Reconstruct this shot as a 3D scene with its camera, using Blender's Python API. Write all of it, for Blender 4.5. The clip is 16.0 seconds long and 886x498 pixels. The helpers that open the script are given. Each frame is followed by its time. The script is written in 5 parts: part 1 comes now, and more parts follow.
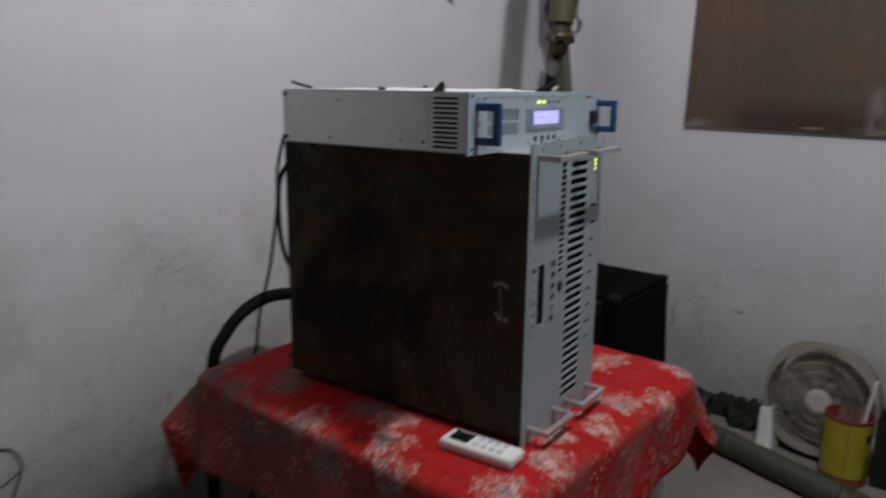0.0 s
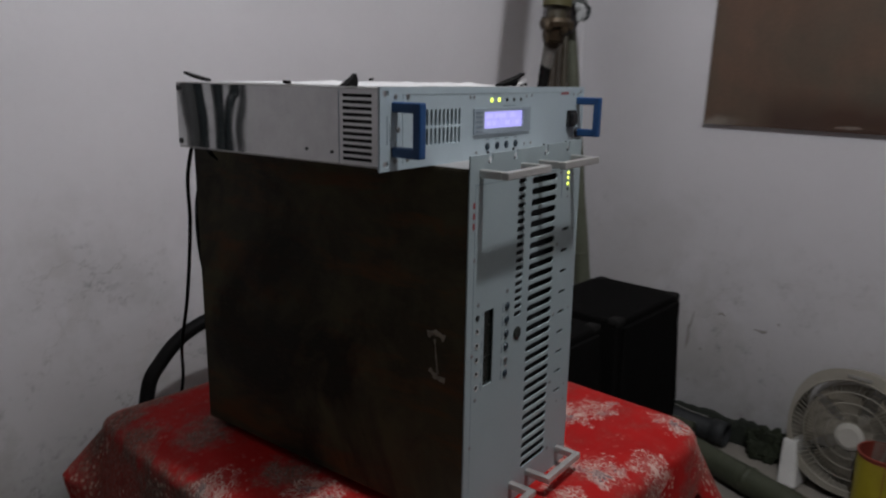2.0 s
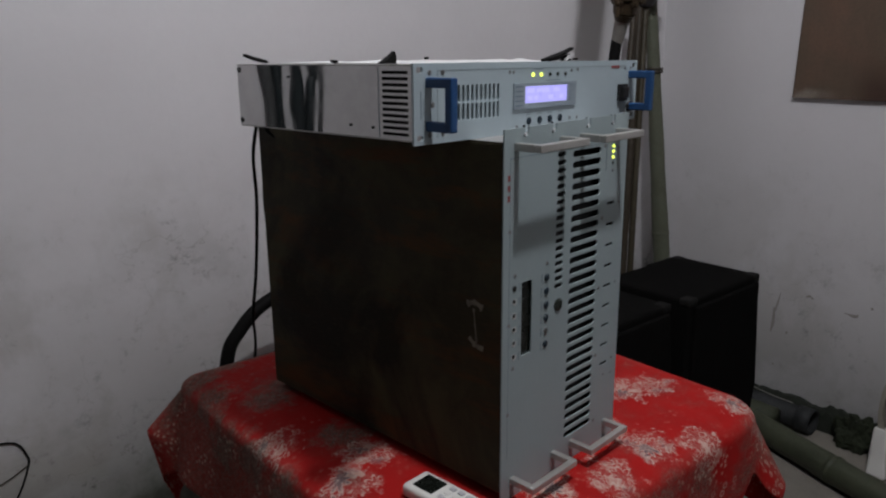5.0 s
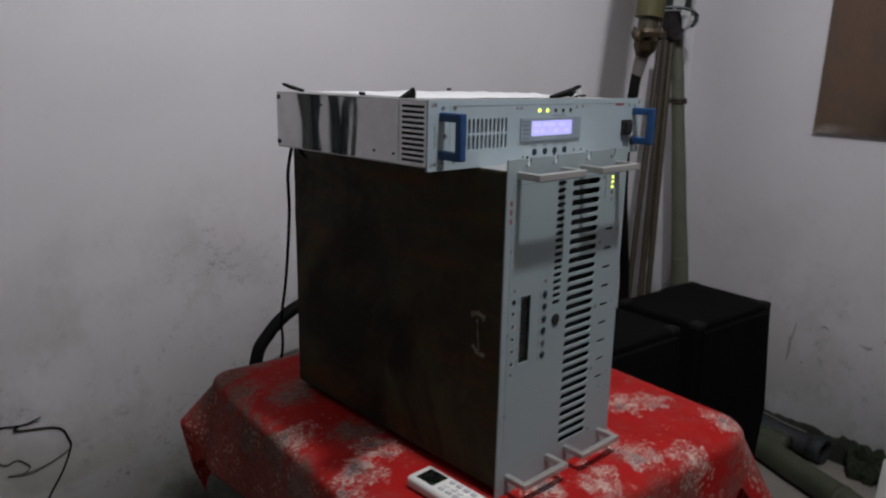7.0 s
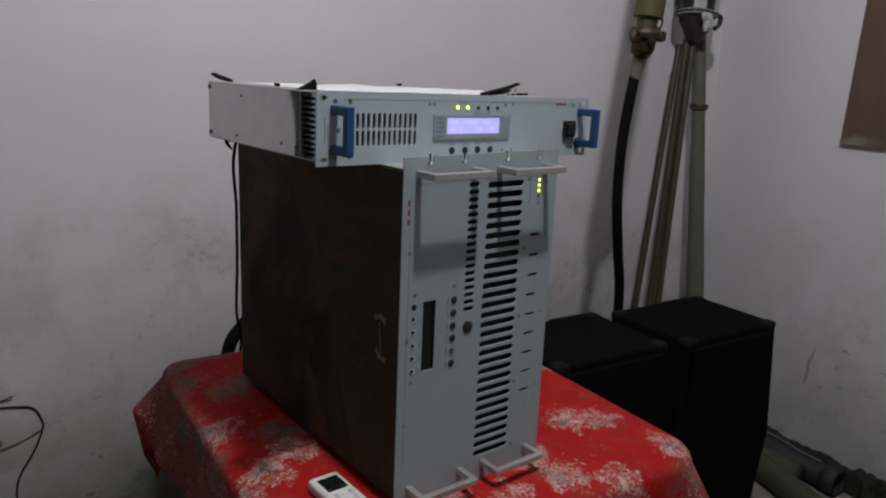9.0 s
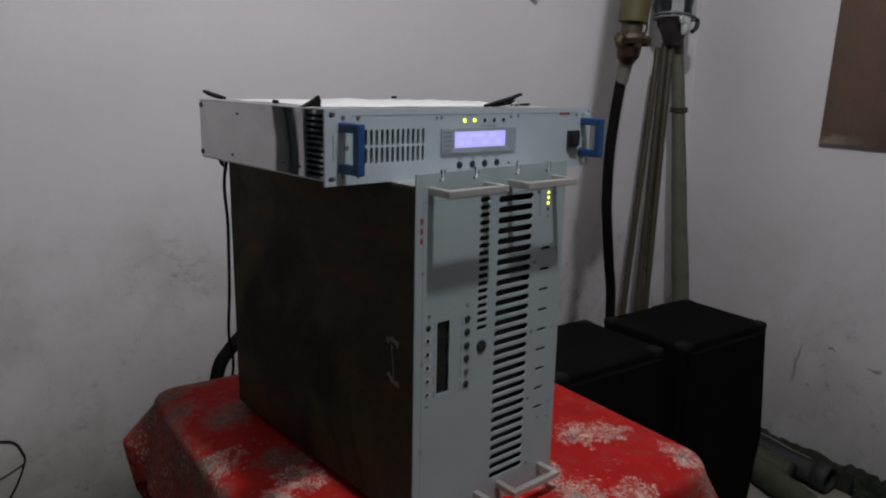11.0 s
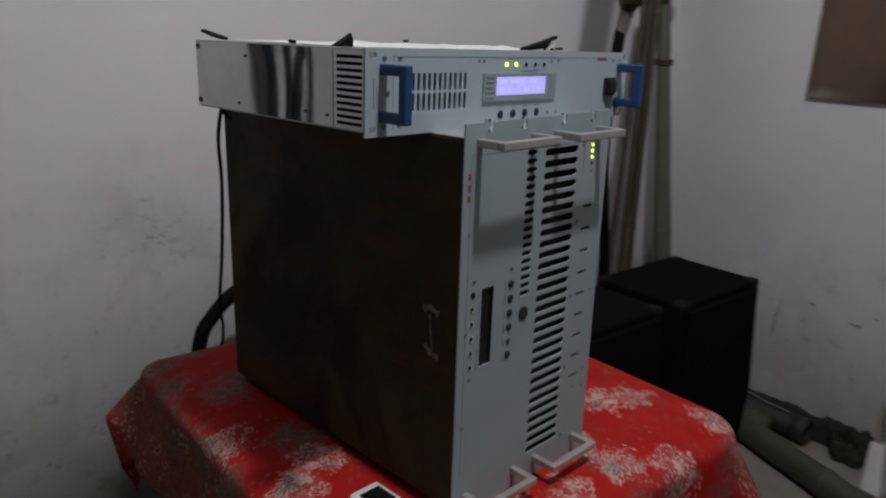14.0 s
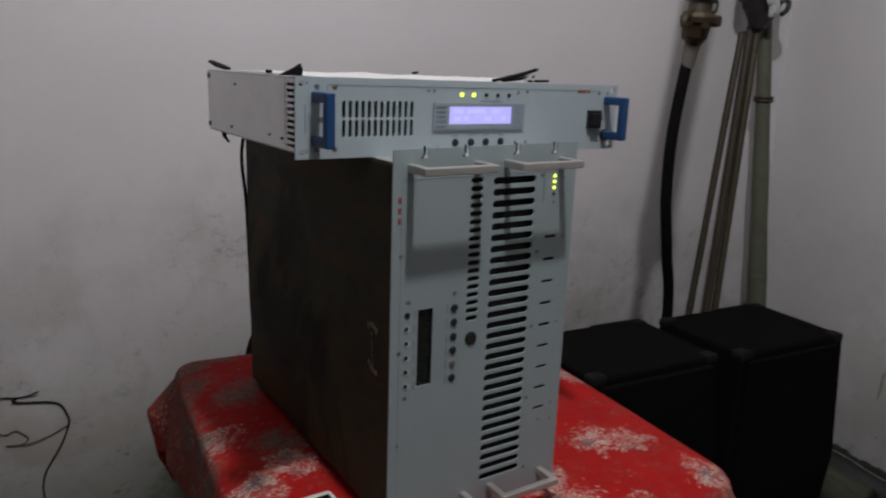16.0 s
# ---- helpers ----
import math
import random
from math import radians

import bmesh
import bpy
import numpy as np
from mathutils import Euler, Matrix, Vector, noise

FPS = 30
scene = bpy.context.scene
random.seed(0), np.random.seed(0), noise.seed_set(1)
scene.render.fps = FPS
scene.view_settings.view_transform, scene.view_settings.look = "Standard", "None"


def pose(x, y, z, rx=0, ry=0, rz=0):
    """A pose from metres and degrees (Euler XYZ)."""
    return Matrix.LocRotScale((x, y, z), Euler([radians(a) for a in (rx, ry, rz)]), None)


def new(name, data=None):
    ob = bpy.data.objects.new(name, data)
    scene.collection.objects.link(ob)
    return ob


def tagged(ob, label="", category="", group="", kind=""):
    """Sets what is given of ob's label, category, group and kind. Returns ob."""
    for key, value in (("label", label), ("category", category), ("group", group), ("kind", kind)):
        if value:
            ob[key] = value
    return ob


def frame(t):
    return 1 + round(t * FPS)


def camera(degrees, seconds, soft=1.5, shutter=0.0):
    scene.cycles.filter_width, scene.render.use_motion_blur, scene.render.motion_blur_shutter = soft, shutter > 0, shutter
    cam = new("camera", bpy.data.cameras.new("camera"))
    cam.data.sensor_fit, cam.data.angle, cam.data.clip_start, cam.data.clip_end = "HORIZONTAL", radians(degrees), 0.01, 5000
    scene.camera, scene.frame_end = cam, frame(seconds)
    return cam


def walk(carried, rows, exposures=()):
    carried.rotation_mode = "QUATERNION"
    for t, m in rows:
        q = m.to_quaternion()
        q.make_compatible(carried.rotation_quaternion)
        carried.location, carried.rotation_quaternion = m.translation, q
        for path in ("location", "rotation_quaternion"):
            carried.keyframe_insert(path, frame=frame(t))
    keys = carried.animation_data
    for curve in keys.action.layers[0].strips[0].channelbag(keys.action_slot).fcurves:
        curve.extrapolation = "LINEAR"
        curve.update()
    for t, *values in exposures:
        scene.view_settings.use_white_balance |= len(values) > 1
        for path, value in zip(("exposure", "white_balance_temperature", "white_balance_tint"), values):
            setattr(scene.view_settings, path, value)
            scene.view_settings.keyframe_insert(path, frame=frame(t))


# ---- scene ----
cam = camera(61.8, 16.0, soft=2.1, shutter=0.8)
METRES, EYE, TILT, LEAN, TURN = 1.5, 1.3, 0.0, 0.0, -50.0
ROWS = [
    (0.0, 0.0, 0.0, 0.0, 0.15, -12.78, -0.64),
    (0.5, -0.0265, 0.0682, 0.0034, -6.2, -12.08, -0.92),
    (1.0, -0.0444, 0.0987, -0.0013, -10.2, -12.47, -0.49),
    (1.5, 0.0093, 0.1378, -0.0035, -4.43, -12.78, 0.43),
    (2.0, 0.0856, 0.1712, 0.0012, 2.42, -13.41, -0.88),
    (2.5, 0.1219, 0.1896, -0.0067, 6.71, -15.44, -0.88),
    (3.0, 0.1347, 0.19, -0.0075, 7.43, -15.49, -0.51),
    (3.5, 0.1409, 0.1855, -0.0038, 8.0, -13.95, -0.32),
    (4.0, 0.1446, 0.1806, -0.0027, 8.88, -14.44, 0.03),
    (6.5, 0.127, 0.1031, 0.0013, 9.72, -14.84, 0.7),
    (7.0, 0.1637, 0.0933, 0.0136, 12.52, -13.5, -1.09),
    (7.5, 0.2368, 0.1507, 0.0069, 15.42, -14.25, -3.78),
    (8.0, 0.2727, 0.1612, 0.0105, 16.53, -13.23, -2.93),
    (8.5, 0.2807, 0.1605, 0.0083, 17.64, -13.88, -3.15),
    (9.0, 0.2915, 0.1563, 0.011, 17.77, -13.56, -2.46),
    (11.5, 0.2206, 0.184, 0.0149, 12.91, -13.3, -0.21),
    (12.0, 0.1815, 0.2025, 0.0094, 9.32, -16.19, 0.28),
    (12.5, 0.1435, 0.1989, 0.0071, 8.02, -16.78, -0.77),
    (13.0, 0.1265, 0.1905, 0.0067, 6.44, -15.91, -0.88),
    (13.5, 0.1247, 0.1875, 0.0028, 5.99, -16.05, -2.68),
    (14.0, 0.1653, 0.2078, 0.0009, 11.11, -16.2, -1.69),
    (14.5, 0.255, 0.2346, 0.0058, 19.75, -14.84, -3.01),
    (15.0, 0.2986, 0.2332, 0.0051, 23.82, -13.91, -2.11),
    (15.5, 0.3118, 0.2377, 0.0016, 24.05, -14.44, -1.33),
    (16.0, 0.3224, 0.2347, 0.0025, 22.93, -13.99, -2.0),
]
EXPOSURES = [(0.0, 0.15, 6420, 10), (0.5, 0.05, 6440, 10), (1.0, 0.07, 6450, 9), (1.5, -0.04, 6450, 9), (2.0, -0.04, 6500, 10), (4.0, -0.04, 6480, 10), (6.5, 0.0, 6500, 9), (7.0, 0.10, 6470, 10), (9.0, 0.03, 6560, 10), (12.5, -0.08, 6590, 10), (14.0, -0.10, 6540, 10), (14.5, -0.07, 6550, 10), (16.0, 0.0, 6700, 10)]
walk(cam, [(t, pose(0, 0, EYE, TILT, LEAN, TURN) @ pose(METRES * x, METRES * y, METRES * z, 90 + pitch, roll, yaw)) for t, x, y, z, yaw, pitch, roll in ROWS], EXPOSURES)

# ---- light ----
world = bpy.data.worlds.new("world")
scene.world = world
world.use_nodes = True
world.node_tree.nodes["Background"].inputs[0].default_value = (0.6, 0.65, 0.8, 1)
world.node_tree.nodes["Background"].inputs[1].default_value = 0.01
LAMP = (0.97, 0.05, 2.88)
bulb = bpy.data.lights.new("bulb", "POINT")
bulb.energy, bulb.shadow_soft_size, bulb.color = 93, 0.04, (0.945, 0.955, 1.0)
new("bulb", bulb).location = LAMP


# ---- materials ----
def nodes_of(name):
    m = bpy.data.materials.new(name)
    m.use_nodes = True
    return m, m.node_tree.nodes, m.node_tree.links, m.node_tree.nodes["Principled BSDF"]


def mixed(n, l, fac, a, b):
    """A colour mix node; a and b are colours or sockets."""
    x = n.new("ShaderNodeMix")
    x.data_type = "RGBA"
    for k, v in ((0, fac), (6, a), (7, b)):
        if isinstance(v, (tuple, float, int)):
            x.inputs[k].default_value = (*v, 1) if isinstance(v, tuple) else v
        else:
            l.new(v, x.inputs[k])
    return x.outputs[2]


def ramp(n, l, src, a, b, lo=0.0, hi=1.0):
    r = n.new("ShaderNodeMapRange")
    r.clamp = True
    l.new(src, r.inputs[0])
    for k, v in ((1, a), (2, b), (3, lo), (4, hi)):
        r.inputs[k].default_value = v
    return r.outputs[0]


def noise_of(n, l, co, scale, detail=4.0, rough=0.6, warp=0.0):
    x = n.new("ShaderNodeTexNoise")
    l.new(co, x.inputs["Vector"])
    x.inputs["Scale"].default_value, x.inputs["Detail"].default_value = scale, detail
    x.inputs["Roughness"].default_value, x.inputs["Distortion"].default_value = rough, warp
    return x.outputs[0]


def maths(n, l, op, a, b=0.0):
    x = n.new("ShaderNodeMath")
    x.operation = op
    for k, v in ((0, a), (1, b)):
        if isinstance(v, (float, int)):
            x.inputs[k].default_value = v
        else:
            l.new(v, x.inputs[k])
    return x.outputs[0]


def bumped(n, l, p, height, strength, distance):
    x = n.new("ShaderNodeBump")
    x.inputs["Strength"].default_value, x.inputs["Distance"].default_value = strength, distance
    l.new(height, x.inputs["Height"])
    l.new(x.outputs[0], p.inputs["Normal"])


def surface(name, base, dark=None, rough=0.5, metal=0.0, scale=6.0, fine=80.0, amount=0.5, bump=0.15, depth=0.002, lo=0.45, hi=0.7, glow=None, spec=0.5):
    """A worn surface: two scales of noise between base and dark, with roughness and relief from the fine one."""
    m, n, l, p = nodes_of(name)
    co = n.new("ShaderNodeTexCoord").outputs["Object"]
    big, small = noise_of(n, l, co, scale, 5, 0.65, 0.4), noise_of(n, l, co, fine, 3)
    dark = dark or tuple(c * 0.7 for c in base)
    patch = maths(n, l, "MULTIPLY", ramp(n, l, big, lo, hi), amount)
    tint = mixed(n, l, patch, base, dark)
    grain = ramp(n, l, small, 0.3, 0.75, 0.0, 0.25)
    l.new(mixed(n, l, grain, tint, tuple(c * 0.75 for c in base)), p.inputs["Base Color"])
    l.new(ramp(n, l, small, 0.3, 0.7, max(rough - 0.07, 0.02), min(rough + 0.1, 1)), p.inputs["Roughness"])
    p.inputs["Metallic"].default_value = metal
    p.inputs["Specular IOR Level"].default_value = spec
    if bump:
        bumped(n, l, p, small, bump, depth)
    if glow:
        p.inputs["Emission Color"].default_value = (*glow[:3], 1)
        p.inputs["Emission Strength"].default_value = glow[3]
    return m


def plaster(name, damp, tone=1.0):
    """Old white limewash: soft grey blotches, damp stains and painted shade low down, and small scuffs."""
    m, n, l, p = nodes_of(name)
    co = n.new("ShaderNodeTexCoord").outputs["Object"]
    sep = n.new("ShaderNodeSeparateXYZ")
    l.new(co, sep.inputs[0])
    cloud, mid = noise_of(n, l, co, 1.3, 6, 0.6, 0.15), noise_of(n, l, co, 4.2, 8, 0.72, 0.15)
    fine, dots = noise_of(n, l, co, 55, 4, 0.7), noise_of(n, l, co, 15, 6, 0.78, 0.1)
    white = mixed(n, l, ramp(n, l, cloud, 0.35, 0.7), tuple(tone * c for c in (0.685, 0.670, 0.686)), tuple(tone * c for c in (0.625, 0.61, 0.624)))
    white = mixed(n, l, ramp(n, l, fine, 0.45, 0.8, 0.0, 0.07), white, (0.45, 0.44, 0.43))
    # low veil: damp stain that also paints in the light's falloff down the wall
    tide = maths(n, l, "ADD", sep.outputs[2], maths(n, l, "MULTIPLY", maths(n, l, "SUBTRACT", cloud, 0.5), 1.2))
    low = ramp(n, l, tide, 0.12, 1.0, 1.0, 0.0)
    veil = maths(n, l, "MULTIPLY", ramp(n, l, mid, 0.30, 0.62, 0.15, 1.0), maths(n, l, "MULTIPLY", low, damp))
    tint = mixed(n, l, veil, white, (0.22, 0.215, 0.20))
    broad = noise_of(n, l, co, 2.6, 7, 0.62, 0.25)
    patch = maths(n, l, "MULTIPLY", ramp(n, l, broad, 0.50, 0.575), maths(n, l, "MULTIPLY", ramp(n, l, tide, 0.2, 1.05, 1.0, 0.0), 0.8 * damp))
    tint = mixed(n, l, patch, tint, (0.335, 0.318, 0.285))
    scuff = maths(n, l, "MULTIPLY", maths(n, l, "MULTIPLY", ramp(n, l, dots, 0.56, 0.66), ramp(n, l, mid, 0.44, 0.56)), maths(n, l, "MULTIPLY", ramp(n, l, tide, 0.3, 1.05, 1.0, 0.0), 0.95 * damp))
    tint = mixed(n, l, scuff, tint, (0.10, 0.10, 0.095))
    # stain plus painted shade: dark foot, deepest behind the table around x 1.05
    rot_shade = maths(n, l, "ADD", sep.outputs[2], maths(n, l, "MULTIPLY", maths(n, l, "SUBTRACT", mid, 0.5), 0.9))
    tint = mixed(n, l, maths(n, l, "MULTIPLY", maths(n, l, "ADD", ramp(n, l, rot_shade, 0.12, 0.46, 0.6, 0.0), maths(n, l, "MULTIPLY", ramp(n, l, rot_shade, 0.15, 0.72, 0.9, 0.0), ramp(n, l, maths(n, l, "ABSOLUTE", maths(n, l, "SUBTRACT", sep.outputs[0], 1.05)), 0.2, 0.55, 0.75, 0.0))), damp), tint, (0.105, 0.108, 0.088))
    rings = n.new("ShaderNodeMath")
    rings.operation = "PINGPONG"
    l.new(maths(n, l, "MULTIPLY", noise_of(n, l, co, 3.1, 5, 0.62, 0.3), 9.0), rings.inputs[0])
    rings.inputs[1].default_value = 0.5
    line = maths(n, l, "MULTIPLY", ramp(n, l, rings.outputs[0], 0.0, 0.045, 1.0, 0.0), maths(n, l, "MULTIPLY", ramp(n, l, mid, 0.46, 0.60), ramp(n, l, tide, 0.35, 1.05, 0.75 * damp, 0.0)))
    l.new(mixed(n, l, line, tint, (0.19, 0.185, 0.16)), p.inputs["Base Color"])
    p.inputs["Roughness"].default_value = 0.75
    bumped(n, l, p, maths(n, l, "ADD", fine, maths(n, l, "MULTIPLY", mid, 2.0)), 0.14, 0.004)
    return m


def cloth_print(name):
    """Red cotton with clusters of pale petals and threads; co-ordinates in metres along the cloth, and how far it hangs over."""
    m, n, l, p = nodes_of(name)
    uv_node, drop = n.new("ShaderNodeUVMap"), n.new("ShaderNodeUVMap")
    uv_node.uv_map, drop.uv_map = "UVMap", "Drop"
    uv = uv_node.outputs[0]

    def warped(scale, amount):
        t = n.new("ShaderNodeTexNoise")
        t.inputs["Scale"].default_value, t.inputs["Detail"].default_value = scale, 2
        l.new(uv, t.inputs["Vector"])
        a = n.new("ShaderNodeVectorMath")
        a.operation = "MULTIPLY_ADD"
        l.new(t.outputs["Color"], a.inputs[0])
        a.inputs[1].default_value = (amount, amount, 0)
        l.new(uv, a.inputs[2])
        return a.outputs[0]

    def cells(co, scale, feature="F1"):
        v = n.new("ShaderNodeTexVoronoi")
        v.voronoi_dimensions, v.feature, v.inputs["Scale"].default_value = "2D", feature, scale
        l.new(co, v.inputs["Vector"])
        return v.outputs

    ragged = noise_of(n, l, uv, 34, 3, 0.6)

    def nearest(heads):
        """Distance to the nearest of the bouquets, with a ragged edge."""
        close = None
        for hx, hy in heads:
            d = n.new("ShaderNodeVectorMath")
            d.operation = "DISTANCE"
            l.new(uv, d.inputs[0])
            d.inputs[1].default_value = (hx, hy, 0)
            close = maths(n, l, "MINIMUM", close, d.outputs["Value"]) if close else d.outputs["Value"]
        return maths(n, l, "ADD", close, maths(n, l, "MULTIPLY", maths(n, l, "SUBTRACT", ragged, 0.5), 0.10))

    near = nearest(((0.58, 0.145), (0.535, 0.165), (0.65, 0.40), (0.60, 0.43), (0.405, 0.035), (0.395, 0.10), (0.49, -0.015), (0.64, 0.025), (0.655, -0.03), (0.305, 0.02), (0.215, 0.06), (0.14, 0.015), (0.085, 0.29), (0.025, 0.245), (-0.005, 0.41), (0.03, 0.03), (-0.03, 0.20)))
    # dark bouquets; those along the west and back edges also paint the case's shade
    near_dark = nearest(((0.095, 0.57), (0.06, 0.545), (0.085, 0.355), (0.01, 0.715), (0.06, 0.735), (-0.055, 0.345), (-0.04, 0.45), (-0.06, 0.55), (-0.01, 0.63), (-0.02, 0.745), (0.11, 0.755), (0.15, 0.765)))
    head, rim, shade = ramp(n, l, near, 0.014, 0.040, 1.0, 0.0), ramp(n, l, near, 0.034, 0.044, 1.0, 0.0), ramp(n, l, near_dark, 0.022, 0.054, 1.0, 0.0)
    curly = warped(40, 0.012)

    def daisies(scale, radius, petals, turn):
        """Outlines and fills of small flowers strewn at random."""
        v = cells(curly, scale)
        off = n.new("ShaderNodeVectorMath")
        off.operation = "SUBTRACT"
        l.new(curly, off.inputs[0])
        l.new(v["Position"], off.inputs[1])
        xyz = n.new("ShaderNodeSeparateXYZ")
        l.new(off.outputs[0], xyz.inputs[0])
        size = n.new("ShaderNodeVectorMath")
        size.operation = "LENGTH"
        l.new(off.outputs[0], size.inputs[0])
        pick = n.new("ShaderNodeSeparateColor")
        l.new(v["Color"], pick.inputs[0])
        angle = maths(n, l, "ADD", maths(n, l, "ARCTAN2", xyz.outputs[1], xyz.outputs[0]), maths(n, l, "MULTIPLY", pick.outputs[0], turn))
        lobe = maths(n, l, "ABSOLUTE", maths(n, l, "COSINE", maths(n, l, "MULTIPLY", angle, petals / 2)))
        reach = maths(n, l, "MULTIPLY", maths(n, l, "ADD", maths(n, l, "MULTIPLY", lobe, 0.62), 0.38), radius)
        gap = maths(n, l, "SUBTRACT", size.outputs["Value"], reach)
        line = ramp(n, l, maths(n, l, "ABSOLUTE", gap), radius * 0.05, radius * 0.13, 1.0, 0.0)
        fill = ramp(n, l, gap, -radius * 0.1, 0.0, 1.0, 0.0)
        return line, fill, pick.outputs

    line_a, fill_a, pick_a = daisies(29, 0.0185, 8, 6.0)
    line_b, fill_b, pick_b = daisies(42, 0.0118, 6, 4.0)
    outline = maths(n, l, "MAXIMUM", line_a, maths(n, l, "MULTIPLY", line_b, 0.8))
    thread = noise_of(n, l, uv, 60, 2, 0.5, 2.0)
    strand = ramp(n, l, maths(n, l, "ABSOLUTE", maths(n, l, "SINE", maths(n, l, "MULTIPLY", thread, 32.0))), 0.06, 0.28, 1.0, 0.0)
    red = mixed(n, l, ramp(n, l, noise_of(n, l, uv, 7, 4), 0.35, 0.7), (0.365, 0.0095, 0.0085), (0.285, 0.0075, 0.007))
    pale, grey = (0.52, 0.395, 0.34), (0.13, 0.115, 0.125)
    speck = ramp(n, l, noise_of(n, l, uv, 170, 3, 0.65), 0.42, 0.62)
    bloom = maths(n, l, "MAXIMUM", outline, maths(n, l, "MULTIPLY", strand, 0.6))
    c = mixed(n, l, maths(n, l, "MULTIPLY", head, ramp(n, l, speck, 0.0, 1.0, 0.05, 0.5)), red, (0.30, 0.16, 0.14))
    c = mixed(n, l, maths(n, l, "MULTIPLY", maths(n, l, "MULTIPLY", fill_a, head), ramp(n, l, pick_a[1], 0.50, 0.56, 0.0, 0.85)), c, grey)
    c = mixed(n, l, maths(n, l, "MULTIPLY", maths(n, l, "MULTIPLY", fill_b, head), ramp(n, l, pick_b[1], 0.60, 0.66, 0.0, 0.75)), c, (0.50, 0.36, 0.31))
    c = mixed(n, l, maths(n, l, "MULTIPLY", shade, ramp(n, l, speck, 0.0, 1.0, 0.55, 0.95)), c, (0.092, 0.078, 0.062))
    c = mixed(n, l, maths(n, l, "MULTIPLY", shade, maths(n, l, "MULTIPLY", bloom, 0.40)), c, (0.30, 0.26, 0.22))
    c = mixed(n, l, maths(n, l, "MULTIPLY", rim, maths(n, l, "MULTIPLY", bloom, 0.82)), c, pale)
    # the border: dense grey sprigs with cream specks, then little rings
    sep = n.new("ShaderNodeSeparateXYZ")
    l.new(drop.outputs[0], sep.inputs[0])
    edge = ramp(n, l, maths(n, l, "ADD", sep.outputs[0], maths(n, l, "MULTIPLY", ragged, 0.08)), 0.035, 0.085)
    dense = maths(n, l, "MULTIPLY", ramp(n, l, noise_of(n, l, uv, 9, 4, 0.6), 0.42, 0.60), ramp(n, l, maths(n, l, "ADD", sep.outputs[0], maths(n, l, "MULTIPLY", ragged, 0.07)), 0.16, 0.22, 1.0, 0.0))
    across = n.new("ShaderNodeSeparateXYZ")
    l.new(uv, across.inputs[0])
    # west drop: brown sprigs, with the unlit side's shade put into their colour
    west_sprig_shade = ramp(n, l, maths(n, l, "ADD", across.outputs[0], maths(n, l, "MULTIPLY", ragged, 0.06)), -0.015, 0.015, 0.9, 0.0)
    band = maths(n, l, "MAXIMUM", maths(n, l, "MULTIPLY", edge, dense), maths(n, l, "MULTIPLY", west_sprig_shade, ramp(n, l, across.outputs[1], 0.76, 0.80, 1.0, 0.25)))
    c = mixed(n, l, maths(n, l, "MULTIPLY", band, ramp(n, l, speck, 0.0, 1.0, 0.40, 0.85)), c, (0.098, 0.060, 0.049))
    c = mixed(n, l, maths(n, l, "MULTIPLY", band, maths(n, l, "MULTIPLY", bloom, 0.38)), c, (0.31, 0.225, 0.18))
    dot = ramp(n, l, cells(uv, 75)["Distance"], 0.20, 0.27, 0.5, 0.0)
    c = mixed(n, l, maths(n, l, "MULTIPLY", maths(n, l, "MULTIPLY", dot, edge), ramp(n, l, noise_of(n, l, uv, 13, 2), 0.5, 0.6)), c, (0.50, 0.38, 0.30))
    ring_cell = cells(uv, 38)
    ring = ramp(n, l, maths(n, l, "ABSOLUTE", maths(n, l, "SUBTRACT", ring_cell["Distance"], 0.17)), 0.04, 0.08, 1.0, 0.0)
    far = maths(n, l, "MULTIPLY", ramp(n, l, sep.outputs[0], 0.075, 0.10), maths(n, l, "SUBTRACT", 1.0, band))
    c = mixed(n, l, maths(n, l, "MULTIPLY", maths(n, l, "MULTIPLY", ring, far), ramp(n, l, noise_of(n, l, uv, 6, 3), 0.46, 0.58, 0.05, 0.75)), c, (0.55, 0.42, 0.36))
    l.new(c, p.inputs["Base Color"])
    p.inputs["Roughness"].default_value = 0.75
    p.inputs["Specular IOR Level"].default_value = 0.12
    bumped(n, l, p, noise_of(n, l, uv, 900, 2), 0.2, 0.0006)
    return m


